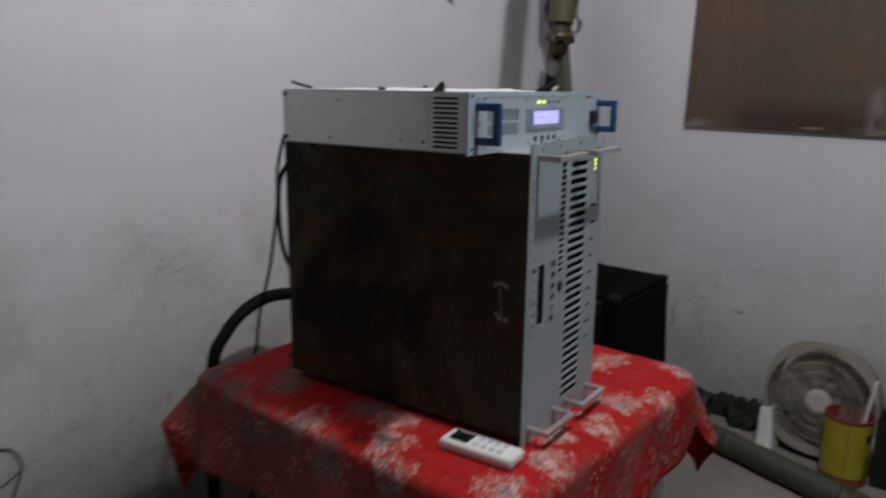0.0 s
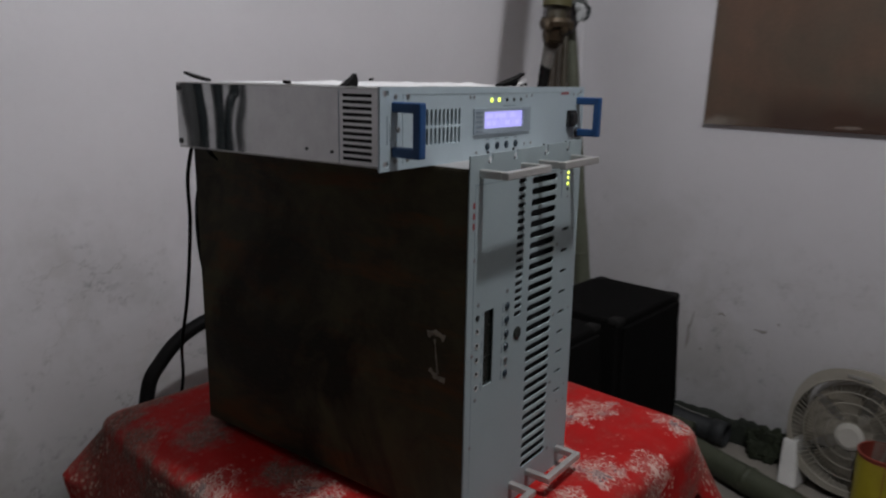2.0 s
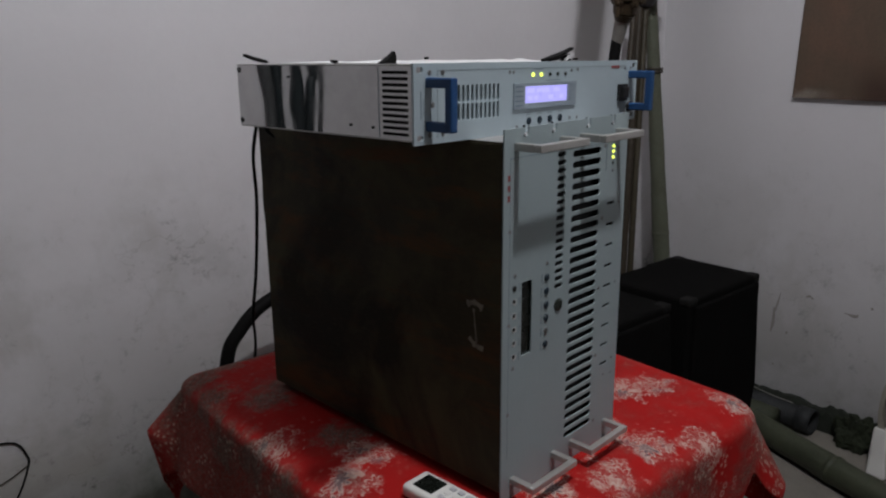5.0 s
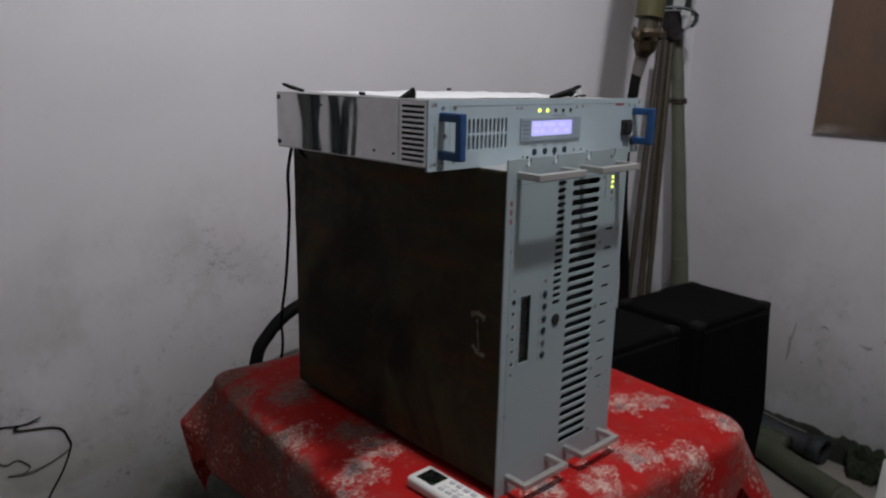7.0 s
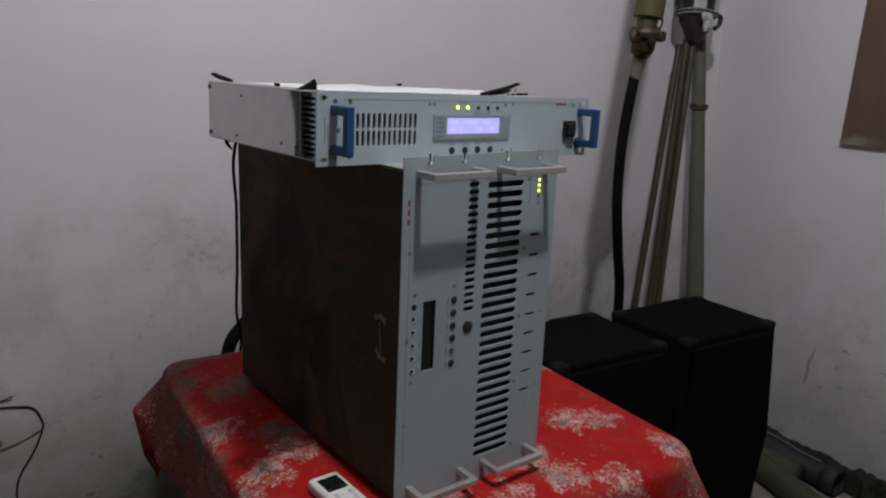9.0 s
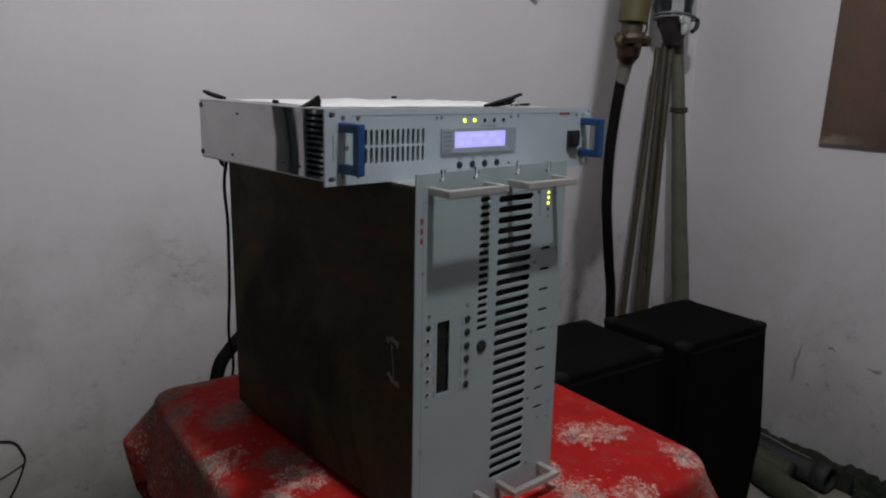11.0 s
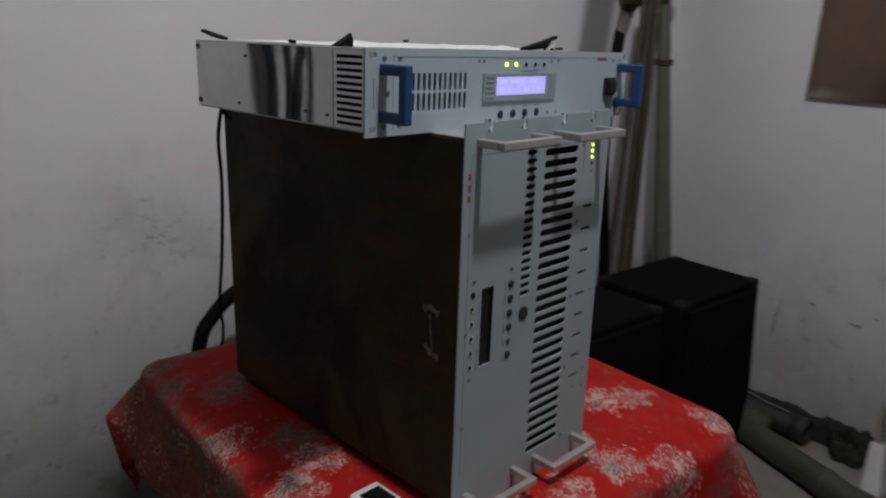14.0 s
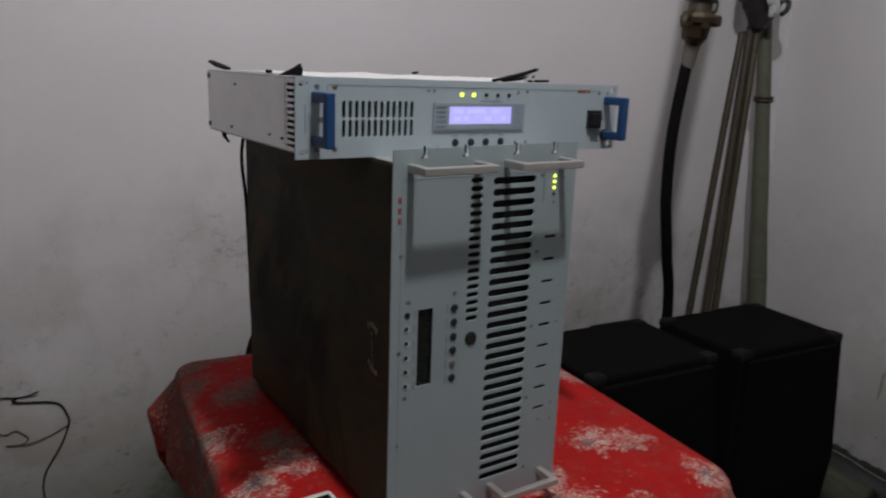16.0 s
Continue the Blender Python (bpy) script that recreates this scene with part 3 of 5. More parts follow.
def table_cloth():
    """A square cloth laid on the table: flat on top, falling over the edges in folds, corners hanging in points."""
    n, (ol, orr, of, ob) = 150, (0.190, 0.215, 0.165, 0.25)
    w, d = TX1 - TX0, TY1 - TY0
    bm = bmesh.new()
    uv = bm.loops.layers.uv.new("UVMap")
    drop = bm.loops.layers.uv.new("Drop")
    grid, coords = [], {}
    for j in range(n + 1):
        row = []
        for i in range(n + 1):
            u, v = -ol + (w + ol + orr) * i / n, -of + (d + of + ob) * j / n
            bend = 0.055 if u > w / 2 and v < d / 2 else 0.025
            px, py = min(max(u, bend), w - bend), min(max(v, bend), d - bend)
            ox, oy = u - px, v - py
            o = math.hypot(ox, oy) - bend
            wob = noise.noise((u * 4, v * 4, 3.0))
            if o < 1e-6:
                inset = -o
                away = max(0.895 - TX0 - u, u - 0.50, 0.06 - v, 0.0)
                calm = min(1.0, max(0.0, math.hypot(TX0 + u - 0.846, TY0 + v - 0.628) - 0.07) / 0.05)
                ruck = 0.006 * max(0.0, noise.noise((u * 7 + v * 3, v * 9 - u * 4, 6.0))) * min(1.0, away / 0.04) * calm
                z = TZ + 0.0025 + 0.0025 * wob * calm + ruck - 0.010 * max(0, 1 - inset / 0.03) ** 2
                x, y = TX0 + u, TY0 + v
            else:
                dx, dy = ox / (o + bend), oy / (o + bend)
                corner = 2 * abs(dx * dy)
                along = u if abs(oy) > abs(ox) else v
                fold = 0.5 + 0.5 * math.sin(along * 21 + 2.2 * noise.noise((u * 3, v * 3, 9.0)))
                turn, fall = min(o, 0.03), max(0, o - 0.03)
                if oy < 0:
                    fall *= 1 - 0.42 * math.exp(-((u - w + 0.035) / 0.045) ** 2)
                south_east = ox > 0 > oy
                reach, back, flare = (0.15, 0.5, 0.46) if south_east else (0.10, 0.3, 0.74)
                ear = flare * corner ** 1.8 * (min(fall, reach) - back * max(0, fall - reach))
                out = 0.022 * math.sin(turn / 0.03 * math.pi / 2) + fall * (0.03 + 0.14 * fold * (1 - corner)) + ear
                if south_east:
                    swing = math.atan2(dy, dx) + radians(17) * corner
                    dx, dy = math.cos(swing), math.sin(swing)
                x, y = TX0 + px + ox / (o + bend) * bend + dx * out, TY0 + py + oy / (o + bend) * bend + dy * out
                z = TZ + 0.0025 - 0.010 - 0.02 * (turn / 0.03) ** 2 - fall * (0.965 - 0.1 * corner) + 0.0025 * wob
            vert = bm.verts.new((x, y, z))
            coords[vert] = (u, v, max(o, 0.0))
            row.append(vert)
        grid.append(row)
    for j in range(n):
        for i in range(n):
            f = bm.faces.new((grid[j][i], grid[j][i + 1], grid[j + 1][i + 1], grid[j + 1][i]))
            for lp in f.loops:
                lp[uv].uv = coords[lp.vert][:2]
                lp[drop].uv = (coords[lp.vert][2], 0)
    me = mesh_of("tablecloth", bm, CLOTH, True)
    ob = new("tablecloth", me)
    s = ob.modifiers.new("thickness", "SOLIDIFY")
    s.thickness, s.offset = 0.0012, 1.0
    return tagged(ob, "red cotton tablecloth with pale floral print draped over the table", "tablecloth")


table_cloth()


# ---- the tall rack unit standing on its side ----
def bar_handle(parent, x0, x1, z):
    """A square aluminium bow handle on the face at y = 0."""
    t, out = 0.009, 0.038
    bm = joined(box(x0, x0 + t, -out + t, 0.001, z - t / 2, z + t / 2, 0.0008), box(x1 - t, x1, -out + t, 0.001, z - t / 2, z + t / 2, 0.0008), box(x0, x1, -out, -out + t, z - t / 2, z + t / 2, 0.0012))
    return part("handle", bm, ALU, parent, "square aluminium bow handle")


def hex_button(parent, x, z, r, mat, name="button", label=""):
    return part(name, joined(cyl((x, 0.001, z), (x, -0.0008, z), r * 1.15, n=16), cyl((x, -0.0008, z), (x, -0.0016, z), r * 0.95, r * 0.85, 16)), mat, parent, label)


W, H, D = 0.2657, 0.4826, 0.509
rack = thing("transmitter_unit", pose(0.900, 0.591, TZ + 0.0035, 0, 0, 5.3), "tall rack unit on its side with dark brown case", "transmitter")
case = bmesh.new()
bmesh.ops.create_cube(case, size=1, matrix=Matrix.LocRotScale((W / 2, (0.003 + D) / 2, 0.238), None, (W - 0.003, D - 0.003, 0.448)))
bmesh.ops.delete(case, geom=[f for f in case.faces if f.calc_center_median().y < 0.01], context="FACES")
bmesh.ops.bevel(case, geom=[e for e in case.edges if not e.is_boundary], offset=0.002, segments=2, affect="EDGES")
ob = part("case", case, BODY, rack, "dark brown lacquered steel case")
ob.modifiers.new("sheet", "SOLIDIFY").thickness = -0.0015
part("top_flange", box(0.004, W - 0.004, 0.004, 0.06, 0.4622, 0.4637, 0.0005), STEEL_DULL, rack, "bare metal flange on the top edge")
# added black sheet, stands in for the dark interior seen through the slots
part("filter", box(0.006, W - 0.006, 0.016, 0.018, 0.03, 0.452), BLACK, rack, "black backing sheet for the dark inside of the slots")
for fx in (0.02, W - 0.06):
    part("foot", box(fx, fx + 0.04, 0.05, D - 0.05, 0.0, 0.0145, 0.003), RUBBER, rack)

holes = [slot(0.169, 0.4370 - i * (0.4370 - 0.0432) / 28, 0.065, 0.0088) for i in range(29)]
holes += [slot(0.113, 0.4395 - i * (0.4395 - 0.2690) / 17, 0.018, 0.0062) for i in range(18)]
holes += [slot(0.2305, 0.361 - i * (0.361 - 0.123) / 8, 0.019, 0.0042) for i in range(9)]
holes += [rect(0.0365, 0.057, 0.194, 0.2905)]


def rim(x):
    """Height of the slightly worn upper edge of the panel."""
    return H - 0.0045 + 0.003 * x / W


notched = [(0, 0), (W, 0), (W, rim(W))]
for nx in (0.229, 0.170, 0.096, 0.041):
    a = [(nx + 0.0035 * math.cos(radians(-k * 36)), H - 0.0115 + 0.0035 * math.sin(radians(-k * 36))) for k in range(6)]
    notched += [(nx + 0.0035, rim(nx + 0.0035))] + a + [(nx - 0.0035, rim(nx - 0.0035))]
notched += [(0, rim(0))]
part("front_panel", plate(notched, holes, 0.0018), PANEL_GREY, rack, "pale grey front panel with rows of vent slots")
for nx in (0.229, 0.170, 0.096, 0.041):
    part("clip_bolt", tube([(nx + 0.002, 0.006, H - 0.002), (nx + 0.0015, 0.0055, H - 0.010), (nx - 0.003, 0.002, H - 0.0145), (nx - 0.005, -0.0006, H - 0.012)], 0.0014, 8, 5), BLACK_PLASTIC, rack, "dark hooked clip")
for x0, x1 in ((0.018, 0.116), (0.150, 0.244)):
    bar_handle(rack, x0, x1, 0.4575)
    bar_handle(rack, x0, x1, 0.0260)
part("display", box(0.035, 0.0585, 0.0035, 0.006, 0.192, 0.2925), LCD_OFF, rack, "switched-off dark display")
for i, jz in enumerate((0.286, 0.269, 0.251, 0.233, 0.215, 0.197)):
    socket = part("test_socket", cyl((0.022, 0.001, jz), (0.022, -0.0006, jz), 0.0040, 0.0038, 16), WHITE_PLASTIC if i else LED_OFF, rack)
    # hole set off-centre: the pale crescent left over stands in for a highlight
    part("socket_hole", cyl((0.0212, -0.0004, jz + 0.0009), (0.0212, -0.0009, jz + 0.0009), 0.0028, 0.0028, 12), BLACK, socket)
for bz in (0.286, 0.268, 0.2495, 0.232, 0.196):
    hex_button(rack, 0.087, bz, 0.0042, NAVY)
part("key_lock", joined(cyl((0.087, 0.001, 0.2145), (0.087, -0.0014, 0.2145), 0.0040, 0.0036, 14), box(0.0862, 0.0878, -0.0022, -0.0012, 0.2115, 0.2175)), SCREW, rack)
part("knob", joined(cyl((0.113, 0.001, 0.243), (0.113, -0.0012, 0.243), 0.0085, 0.0085, 24), cyl((0.113, -0.0012, 0.243), (0.113, -0.0020, 0.243), 0.0075, 0.006, 24)), LED_OFF, rack, "black round knob")
for i, lz in enumerate((0.439, 0.4317, 0.4240, 0.4165)):
    part("led", cyl((0.231, 0.001, lz), (0.231, -0.001, lz), 0.0026 if i else 0.0019, 0.0018, 14), LED_OFF if i == 3 else LED_ON, rack, "" if i == 3 else "glowing yellow-green lamp")
for sx, sz in ((0.012, 0.358), (0.012, 0.241), (0.012, 0.122), (0.211, 0.441), (0.246, 0.436), (0.210, 0.343), (0.209, 0.243), (0.209, 0.142), (0.211, 0.039), (0.023, 0.302), (0.021, 0.182), (0.252, 0.359), (0.252, 0.243), (0.252, 0.126), (0.232, 0.105), (0.252, 0.102), (0.232, 0.406), (0.087, 0.305)):
    part("screw", screw(sx, sz, 0.0032 if sx < 0.22 else 0.0022), SCREW, rack)
part("groove", joined(box(0.0115, 0.248, -0.0003, 0.0003, 0.4444, 0.4452), box(0.0115, 0.0123, -0.0003, 0.0003, 0.06, 0.4448)), GREY_INK, rack, "thin engraved border line")
for lz in (0.398, 0.410, 0.422):
    part("print_mark", box(0.0072, 0.0108, -0.0004, 0.0002, lz - 0.0035, lz + 0.0035), RED_INK, rack, "faded red printed mark")
for bz in (0.286, 0.268, 0.2495, 0.232, 0.2145, 0.196):
    part("caption", box(0.0765, 0.0785, -0.0004, 0.0002, bz - 0.006, bz + 0.006), GREY_INK, rack)
    part("caption", box(0.0315, 0.0328, -0.0004, 0.0002, bz - 0.005, bz + 0.005), GREY_INK, rack)
part("caption", box(0.214, 0.2155, -0.0004, 0.0002, 0.408, 0.446), GREY_INK, rack)
for pts in (((-0.0002, 0.031, 0.259), (-0.0002, 0.044, 0.264), (-0.0002, 0.057, 0.260)), ((-0.0002, 0.046, 0.256), (-0.0002, 0.044, 0.235), (-0.0002, 0.041, 0.212)), ((-0.0002, 0.030, 0.206), (-0.0002, 0.043, 0.208), (-0.0002, 0.054, 0.216))):
    chalk = tube([(0, y, z) for _, y, z in pts], 0.0020 if abs(pts[0][2] - pts[2][2]) > 0.03 else 0.0052, 8, 8, lambda t: 0.7 + 0.8 * noise.noise((t * 7, pts[0][2] * 50, 0)))
    for v in chalk.verts:
        v.co.x = -0.0002 - 0.1 * abs(v.co.x)
    part("chalk_mark", chalk, CHALK, rack, "faint pale scrawl on the case")

# ---- the flat unit lying on top ----
W2, H2, D2 = 0.4826, 0.0875, 0.370
exciter = thing("exciter_unit", pose(0.804, 0.633, TZ + 0.0035 + 0.4645, 0, 0.35, 6.8), "flat rack unit with lit violet display and blue handles", "exciter")
vents = [slot(0.0570 + i * (0.0875 / 11), z, 0.0042, 0.0195) for i in range(12) for z in (0.0535, 0.0325)]
ears = [slot(x, z, 0.0105, 0.0062) for x in (0.0095, W2 - 0.0095) for z in (0.0075, 0.0805)]
face = plate(rect(0, W2, 0, H2), vents + ears + [rect(0.196, 0.2935, 0.036, 0.058)], 0.003)
part("front_panel", face, PANEL, exciter, "pale blue front panel with vent slots")
# black sheet added behind the vents in place of a dark interior
part("filter", box(0.05, 0.152, 0.012, 0.014, 0.015, 0.072), BLACK, exciter)
X_IN = 0.0215
rows = [rect(0.029, 0.071, 0.0775 - i * 0.0069 - 0.0017, 0.0775 - i * 0.0069 + 0.0017) for i in range(11)]
sheet = plate(rect(0.0035, D2, 0.0025, 0.0845), rows, 0.0012)
bmesh.ops.transform(sheet, matrix=Matrix.Translation((X_IN, 0, 0)) @ Matrix.Rotation(radians(90), 4, "Z"), verts=sheet.verts[:])
part("side_panel", sheet, STEEL, exciter, "polished steel side with horizontal slots")
part("side_panel", box(W2 - X_IN, W2 - X_IN + 0.0012, 0.0035, D2, 0.0025, 0.0845), STEEL_DULL, exciter)
part("base_plate", box(X_IN, W2 - X_IN, 0.0035, D2, 0.0005, 0.0024), STEEL_DULL, exciter)
part("rear_panel", box(X_IN, W2 - X_IN, D2 - 0.0015, D2 - 0.0002, 0.0026, 0.0844), STEEL_DULL, exciter)
part("lid", box(X_IN - 0.001, W2 - X_IN + 0.001, 0.0035, D2, 0.0846, 0.0858, 0.0004), STEEL_DULL, exciter, "bare metal lid")
# another added black sheet, darkening the slots of the polished side
part("inner_baffle", box(X_IN + 0.012, X_IN + 0.014, 0.006, 0.09, 0.003, 0.083), BLACK, exciter)
part("seam", box(X_IN - 0.0016, X_IN - 0.0011, 0.0766, 0.0774, 0.003, 0.084), BEZEL, exciter)
for sy, sz in ((0.268, 0.012), (0.128, 0.015), (0.088, 0.014), (0.365, 0.009), (0.365, 0.078), (0.25, 0.07)):
    part("screw", cyl((X_IN - 0.0005, sy, sz), (X_IN - 0.0024, sy, sz), 0.0036 if sy > 0.3 else 0.0017, n=10), BLACK_PLASTIC, exciter)


def bow_handle(parent, x, flip):
    """A blue plastic bow on the front, standing out 36 mm."""
    a, b = (x - 0.0055, x + 0.0055)
    bm = joined(box(a, b, -0.038, -0.028, 0.0145, 0.0725, 0.0018), box(a, b, -0.034, 0.0005, 0.0145, 0.0255, 0.0018), box(a, b, -0.034, 0.0005, 0.0615, 0.0725, 0.0018))
    for z in (0.020,) if flip else ():
        part("handle_foot", cyl((x, 0.0005, z), (x, -0.004, z), 0.0082, 0.0072, 18), BLACK_PLASTIC, parent, "black rubber foot of the handle")
    return part("handle", bm, BLUE, parent, "blue plastic bow handle")


bow_handle(exciter, 0.0235, 0)
bow_handle(exciter, W2 - 0.0205, 1)
bez = part("display_bezel", plate(rect(0.174, 0.313, 0.030, 0.0615), [rect(0.1965, 0.293, 0.0365, 0.0575)], 0.002), BEZEL, exciter, "grey display surround with ribs")
bez.location.y = -0.0022
for i in range(5):
    part("rib", box(0.177, 0.192, -0.0028, -0.0020, 0.0335 + i * 0.0058, 0.0350 + i * 0.0058), NAVY_GREY, bez).location.y = 0.0022
    part("rib", box(0.297, 0.310, -0.0026, -0.0020, 0.0335 + i * 0.0058, 0.0350 + i * 0.0058), BEZEL, bez).location.y = 0.0022
part("screen", box(0.195, 0.2945, 0.0002, 0.002, 0.035, 0.059), LCD, exciter, "glowing violet liquid-crystal screen")
for tx, tw, tz in ((0.203, 0.016, 0.052), (0.224, 0.028, 0.052), (0.205, 0.010, 0.0425), (0.219, 0.008, 0.0425), (0.250, 0.012, 0.0425), (0.276, 0.009, 0.0425), (0.262, 0.014, 0.052)):
    part("screen_text", box(tx, tx + tw, -0.0002, 0.0006, tz - 0.0028, tz + 0.0028), LCD_TEXT, exciter)
for i, lx in enumerate((0.215, 0.233, 0.252, 0.270, 0.288)):
    part("led", cyl((lx, 0.001, 0.0715), (lx, -0.0012, 0.0715), 0.0030, 0.0022, 14), LED_ON if i < 2 else LED_OFF, exciter, "glowing yellow-green lamp" if i < 2 else "")
for bx in (0.208, 0.2315, 0.2545, 0.278):
    hex_button(exciter, bx, 0.014, 0.0042, NAVY)
    part("caption", box(bx - 0.0045, bx + 0.0045, -0.0004, 0.0002, 0.0222, 0.0236), GREY_INK, exciter)
sw = part("power_switch", box(0.427, 0.4525, -0.004, 0.002, 0.029, 0.0535, 0.001), BLACK_PLASTIC, exciter, "black rocker power switch")
rock = box(0.431, 0.4485, -0.0085, -0.0035, 0.033, 0.0495, 0.0015)
part("rocker", rock, BLACK_PLASTIC, sw)
for sx, sz in ((0.025, 0.0775), (0.046, 0.0775), (0.025, 0.0105), (0.046, 0.0105), (0.030, 0.043), (0.167, 0.0755), (0.175, 0.0755), (0.303, 0.0755), (0.318, 0.0765), (0.447, 0.0765), (0.463, 0.0765), (0.450, 0.012), (0.457, 0.042), (0.183, 0.008), (0.302, 0.0125), (0.320, 0.0125)):
    part("screw", screw(sx, sz, 0.0036 if sx < 0.05 else 0.0026), SCREW, exciter)
part("groove", joined(box(0.037, 0.448, -0.0003, 0.0003, 0.0795, 0.0801), box(0.037, 0.0376, -0.0003, 0.0003, 0.006, 0.0798)), GREY_INK, exciter, "thin engraved border line")
for lx in (0.407, 0.415, 0.423):
    part("print_mark", box(lx, lx + 0.006, -0.0004, 0.0002, 0.0765, 0.0805), RED_INK, exciter, "faded red printed mark")
part("caption", box(0.0105, 0.012, -0.0004, 0.0002, 0.028, 0.058), GREY_INK, exciter)
part("caption", box(0.0148, 0.0158, -0.0004, 0.0002, 0.032, 0.050), GREY_INK, exciter)
part("caption", box(0.217, 0.236, -0.0004, 0.0002, 0.0783, 0.0792), GREY_INK, exciter)
part("caption", box(0.243, 0.276, -0.0004, 0.0002, 0.0635, 0.0645), GREY_INK, exciter)

part("torn_gasket", tube([(X_IN + 0.004, D2 - 0.055, 0.001), (X_IN + 0.001, D2 - 0.062, -0.004), (X_IN + 0.004, D2 - 0.072, -0.012)], 0.0035, 7, 5, lambda t: 1.2 - 0.8 * t), RUBBER, exciter, "torn black gasket hanging from the underside")

# ---- things on the flat unit ----
LID = pose(0.804, 0.633, TZ + 0.0035 + 0.4645, 0, 0.35, 6.8)
LZ = 0.0862


def on_lid(x, y, z=0.0, rz=0.0):
    return LID @ pose(x, y, LZ + z, 0, 0, rz)


def crumpled_sheet(w, d, lift, seed, n=26):
    bm = bmesh.new()
    g = []
    for j in range(n + 1):
        row = []
        for i in range(n + 1):
            u, v = i / n, j / n
            e = min(u, 1 - u, v, 1 - v)
            k = abs(noise.noise((u * 4 + seed, v * 4, seed))) + 0.5 * abs(noise.noise((u * 9, v * 9 + seed, 2.0)))
            row.append(bm.verts.new((u * w + 0.006 * noise.noise((v * 6, seed, 1)), v * d + 0.006 * noise.noise((u * 6, seed, 5)), 0.0006 + lift * k * min(1, e * 6 + 0.15))))
        g.append(row)
    for j in range(n):
        for i in range(n):
            bm.faces.new((g[j][i], g[j][i + 1], g[j + 1][i + 1], g[j + 1][i]))
    return bm


ob = tagged(part("paper_sheet", crumpled_sheet(0.31, 0.28, 0.0050, 3.0), PAPER), "crumpled white paper sheet lying on the flat unit", "paper")
ob.modifiers.new("sheet", "SOLIDIFY").thickness = 0.0003
ob.matrix_world = on_lid(0.045, 0.055)
ob = tagged(part("paper_sheet", crumpled_sheet(0.09, 0.20, 0.006, 8.0, 16), PAPER), "second white paper scrap on the flat unit", "paper")
ob.modifiers.new("sheet", "SOLIDIFY").thickness = 0.0003
ob.matrix_world = on_lid(0.345, 0.12)


def curled_strip(length, width, rise, thick=0.0032):
    """A stiff strip lying flat, its far end curling upwards."""
    bm, n = bmesh.new(), 14
    rings = []
    for i in range(n + 1):
        t = i / n
        x = length * t - 0.15 * length * max(0, t - 0.6)
        z = rise * t ** 1.15
        w = width * (0.6 + 0.4 * math.sin(math.pi * min(1, t * 1.2)))
        rings.append([bm.verts.new((x, s * w / 2, z + q)) for s, q in ((-1, 0), (1, 0), (1, thick), (-1, thick))])
    for a, b in zip(rings, rings[1:]):
        for k in range(4):
            bm.faces.new((a[k], a[(k + 1) % 4], b[(k + 1) % 4], b[k]))
    bm.faces.new(rings[0][::-1])
    bm.faces.new(rings[-1])
    return bm


for x, y, rz, ln, wd, rise, label in ((0.034, 0.318, 118, 0.034, 0.018, 0.009, "black rubber strip with a curled end on the lid"),
                                     (0.040, 0.175, 80, 0.012, 0.008, 0.001, "short black rubber stub on the lid"),
                                     (0.293, 0.040, 4, 0.082, 0.012, 0.016, "long black rubber strip lifting off the lid"),
                                     (0.312, 0.044, 6, 0.060, 0.013, 0.007, "black rubber strip wedged under another strip"),
                                     (0.360, 0.055, 2, 0.045, 0.006, 0.001, "thin flat black strip on the lid"),
                                     (0.330, 0.300, 30, 0.014, 0.008, 0.001, "dark scrap on the paper")):
    ob = tagged(part("rubber_strip", curled_strip(ln, wd, rise), RUBBER), label, "strip", "rubber strips on the unit")
    ob.matrix_world = on_lid(x, y, 0.004 if "paper" in label else 0.001, rz)
bm = bmesh.new()
sides = [[bm.verts.new((x + s * 0.1 * z, s * (0.0045 - 0.10 * z), z)) for x, z in ((0, 0), (0.012, 0.0005), (0.026, 0.0), (0.0285, 0.007), (0.0265, 0.0135), (0.019, 0.009), (0.008, 0.004))] for s in (-1, 1)]
bm.faces.new(sides[0])
bm.faces.new(sides[1][::-1])
for k in range(7):
    bm.faces.new((sides[0][k], sides[1][k], sides[1][(k + 1) % 7], sides[0][(k + 1) % 7]))
ob = tagged(part("rubber_flap", bm, RUBBER), "torn black rubber flap standing up from the lid", "flap", "rubber strips on the unit")
ob.matrix_world = on_lid(0.008, 0.060, 0.0008, 12)
for k in range(7):
    ob = tagged(part("loose_thread", tube([(0, 0, 0), (0.006, 0.001 * k, 0.006), (0.012, 0.002, 0.008 + 0.0004 * k)], 0.0005, 5, 5), PAPER), "pale frayed thread under the rubber strip", "thread", "threads on the unit")
    ob.matrix_world = on_lid(0.335 + 0.0042 * k, 0.036 + 0.004 * math.sin(k * 5), 0.002 * (k % 3), 23 * k - 60)

# ---- remote control ----
remote = thing("remote_control", pose(0.846, 0.628, TZ + 0.0042, 0, 0, 96), "white air-conditioner remote with dark screen on the cloth", "remote control")
shell = box(-0.065, 0.065, -0.0235, 0.0235, 0, 0.021, 0.006, 3)
for v in shell.verts:
    if v.co.z > 0.012:
        v.co.z -= 0.05 * abs(v.co.x) * 0.6
shell_part = part("shell", shell, WHITE_PLASTIC, remote, smooth=True)
part("screen", box(0.018, 0.052, -0.0155, 0.0155, 0.0178, 0.0204, 0.001), LCD_OFF, remote, "dark rectangular screen")
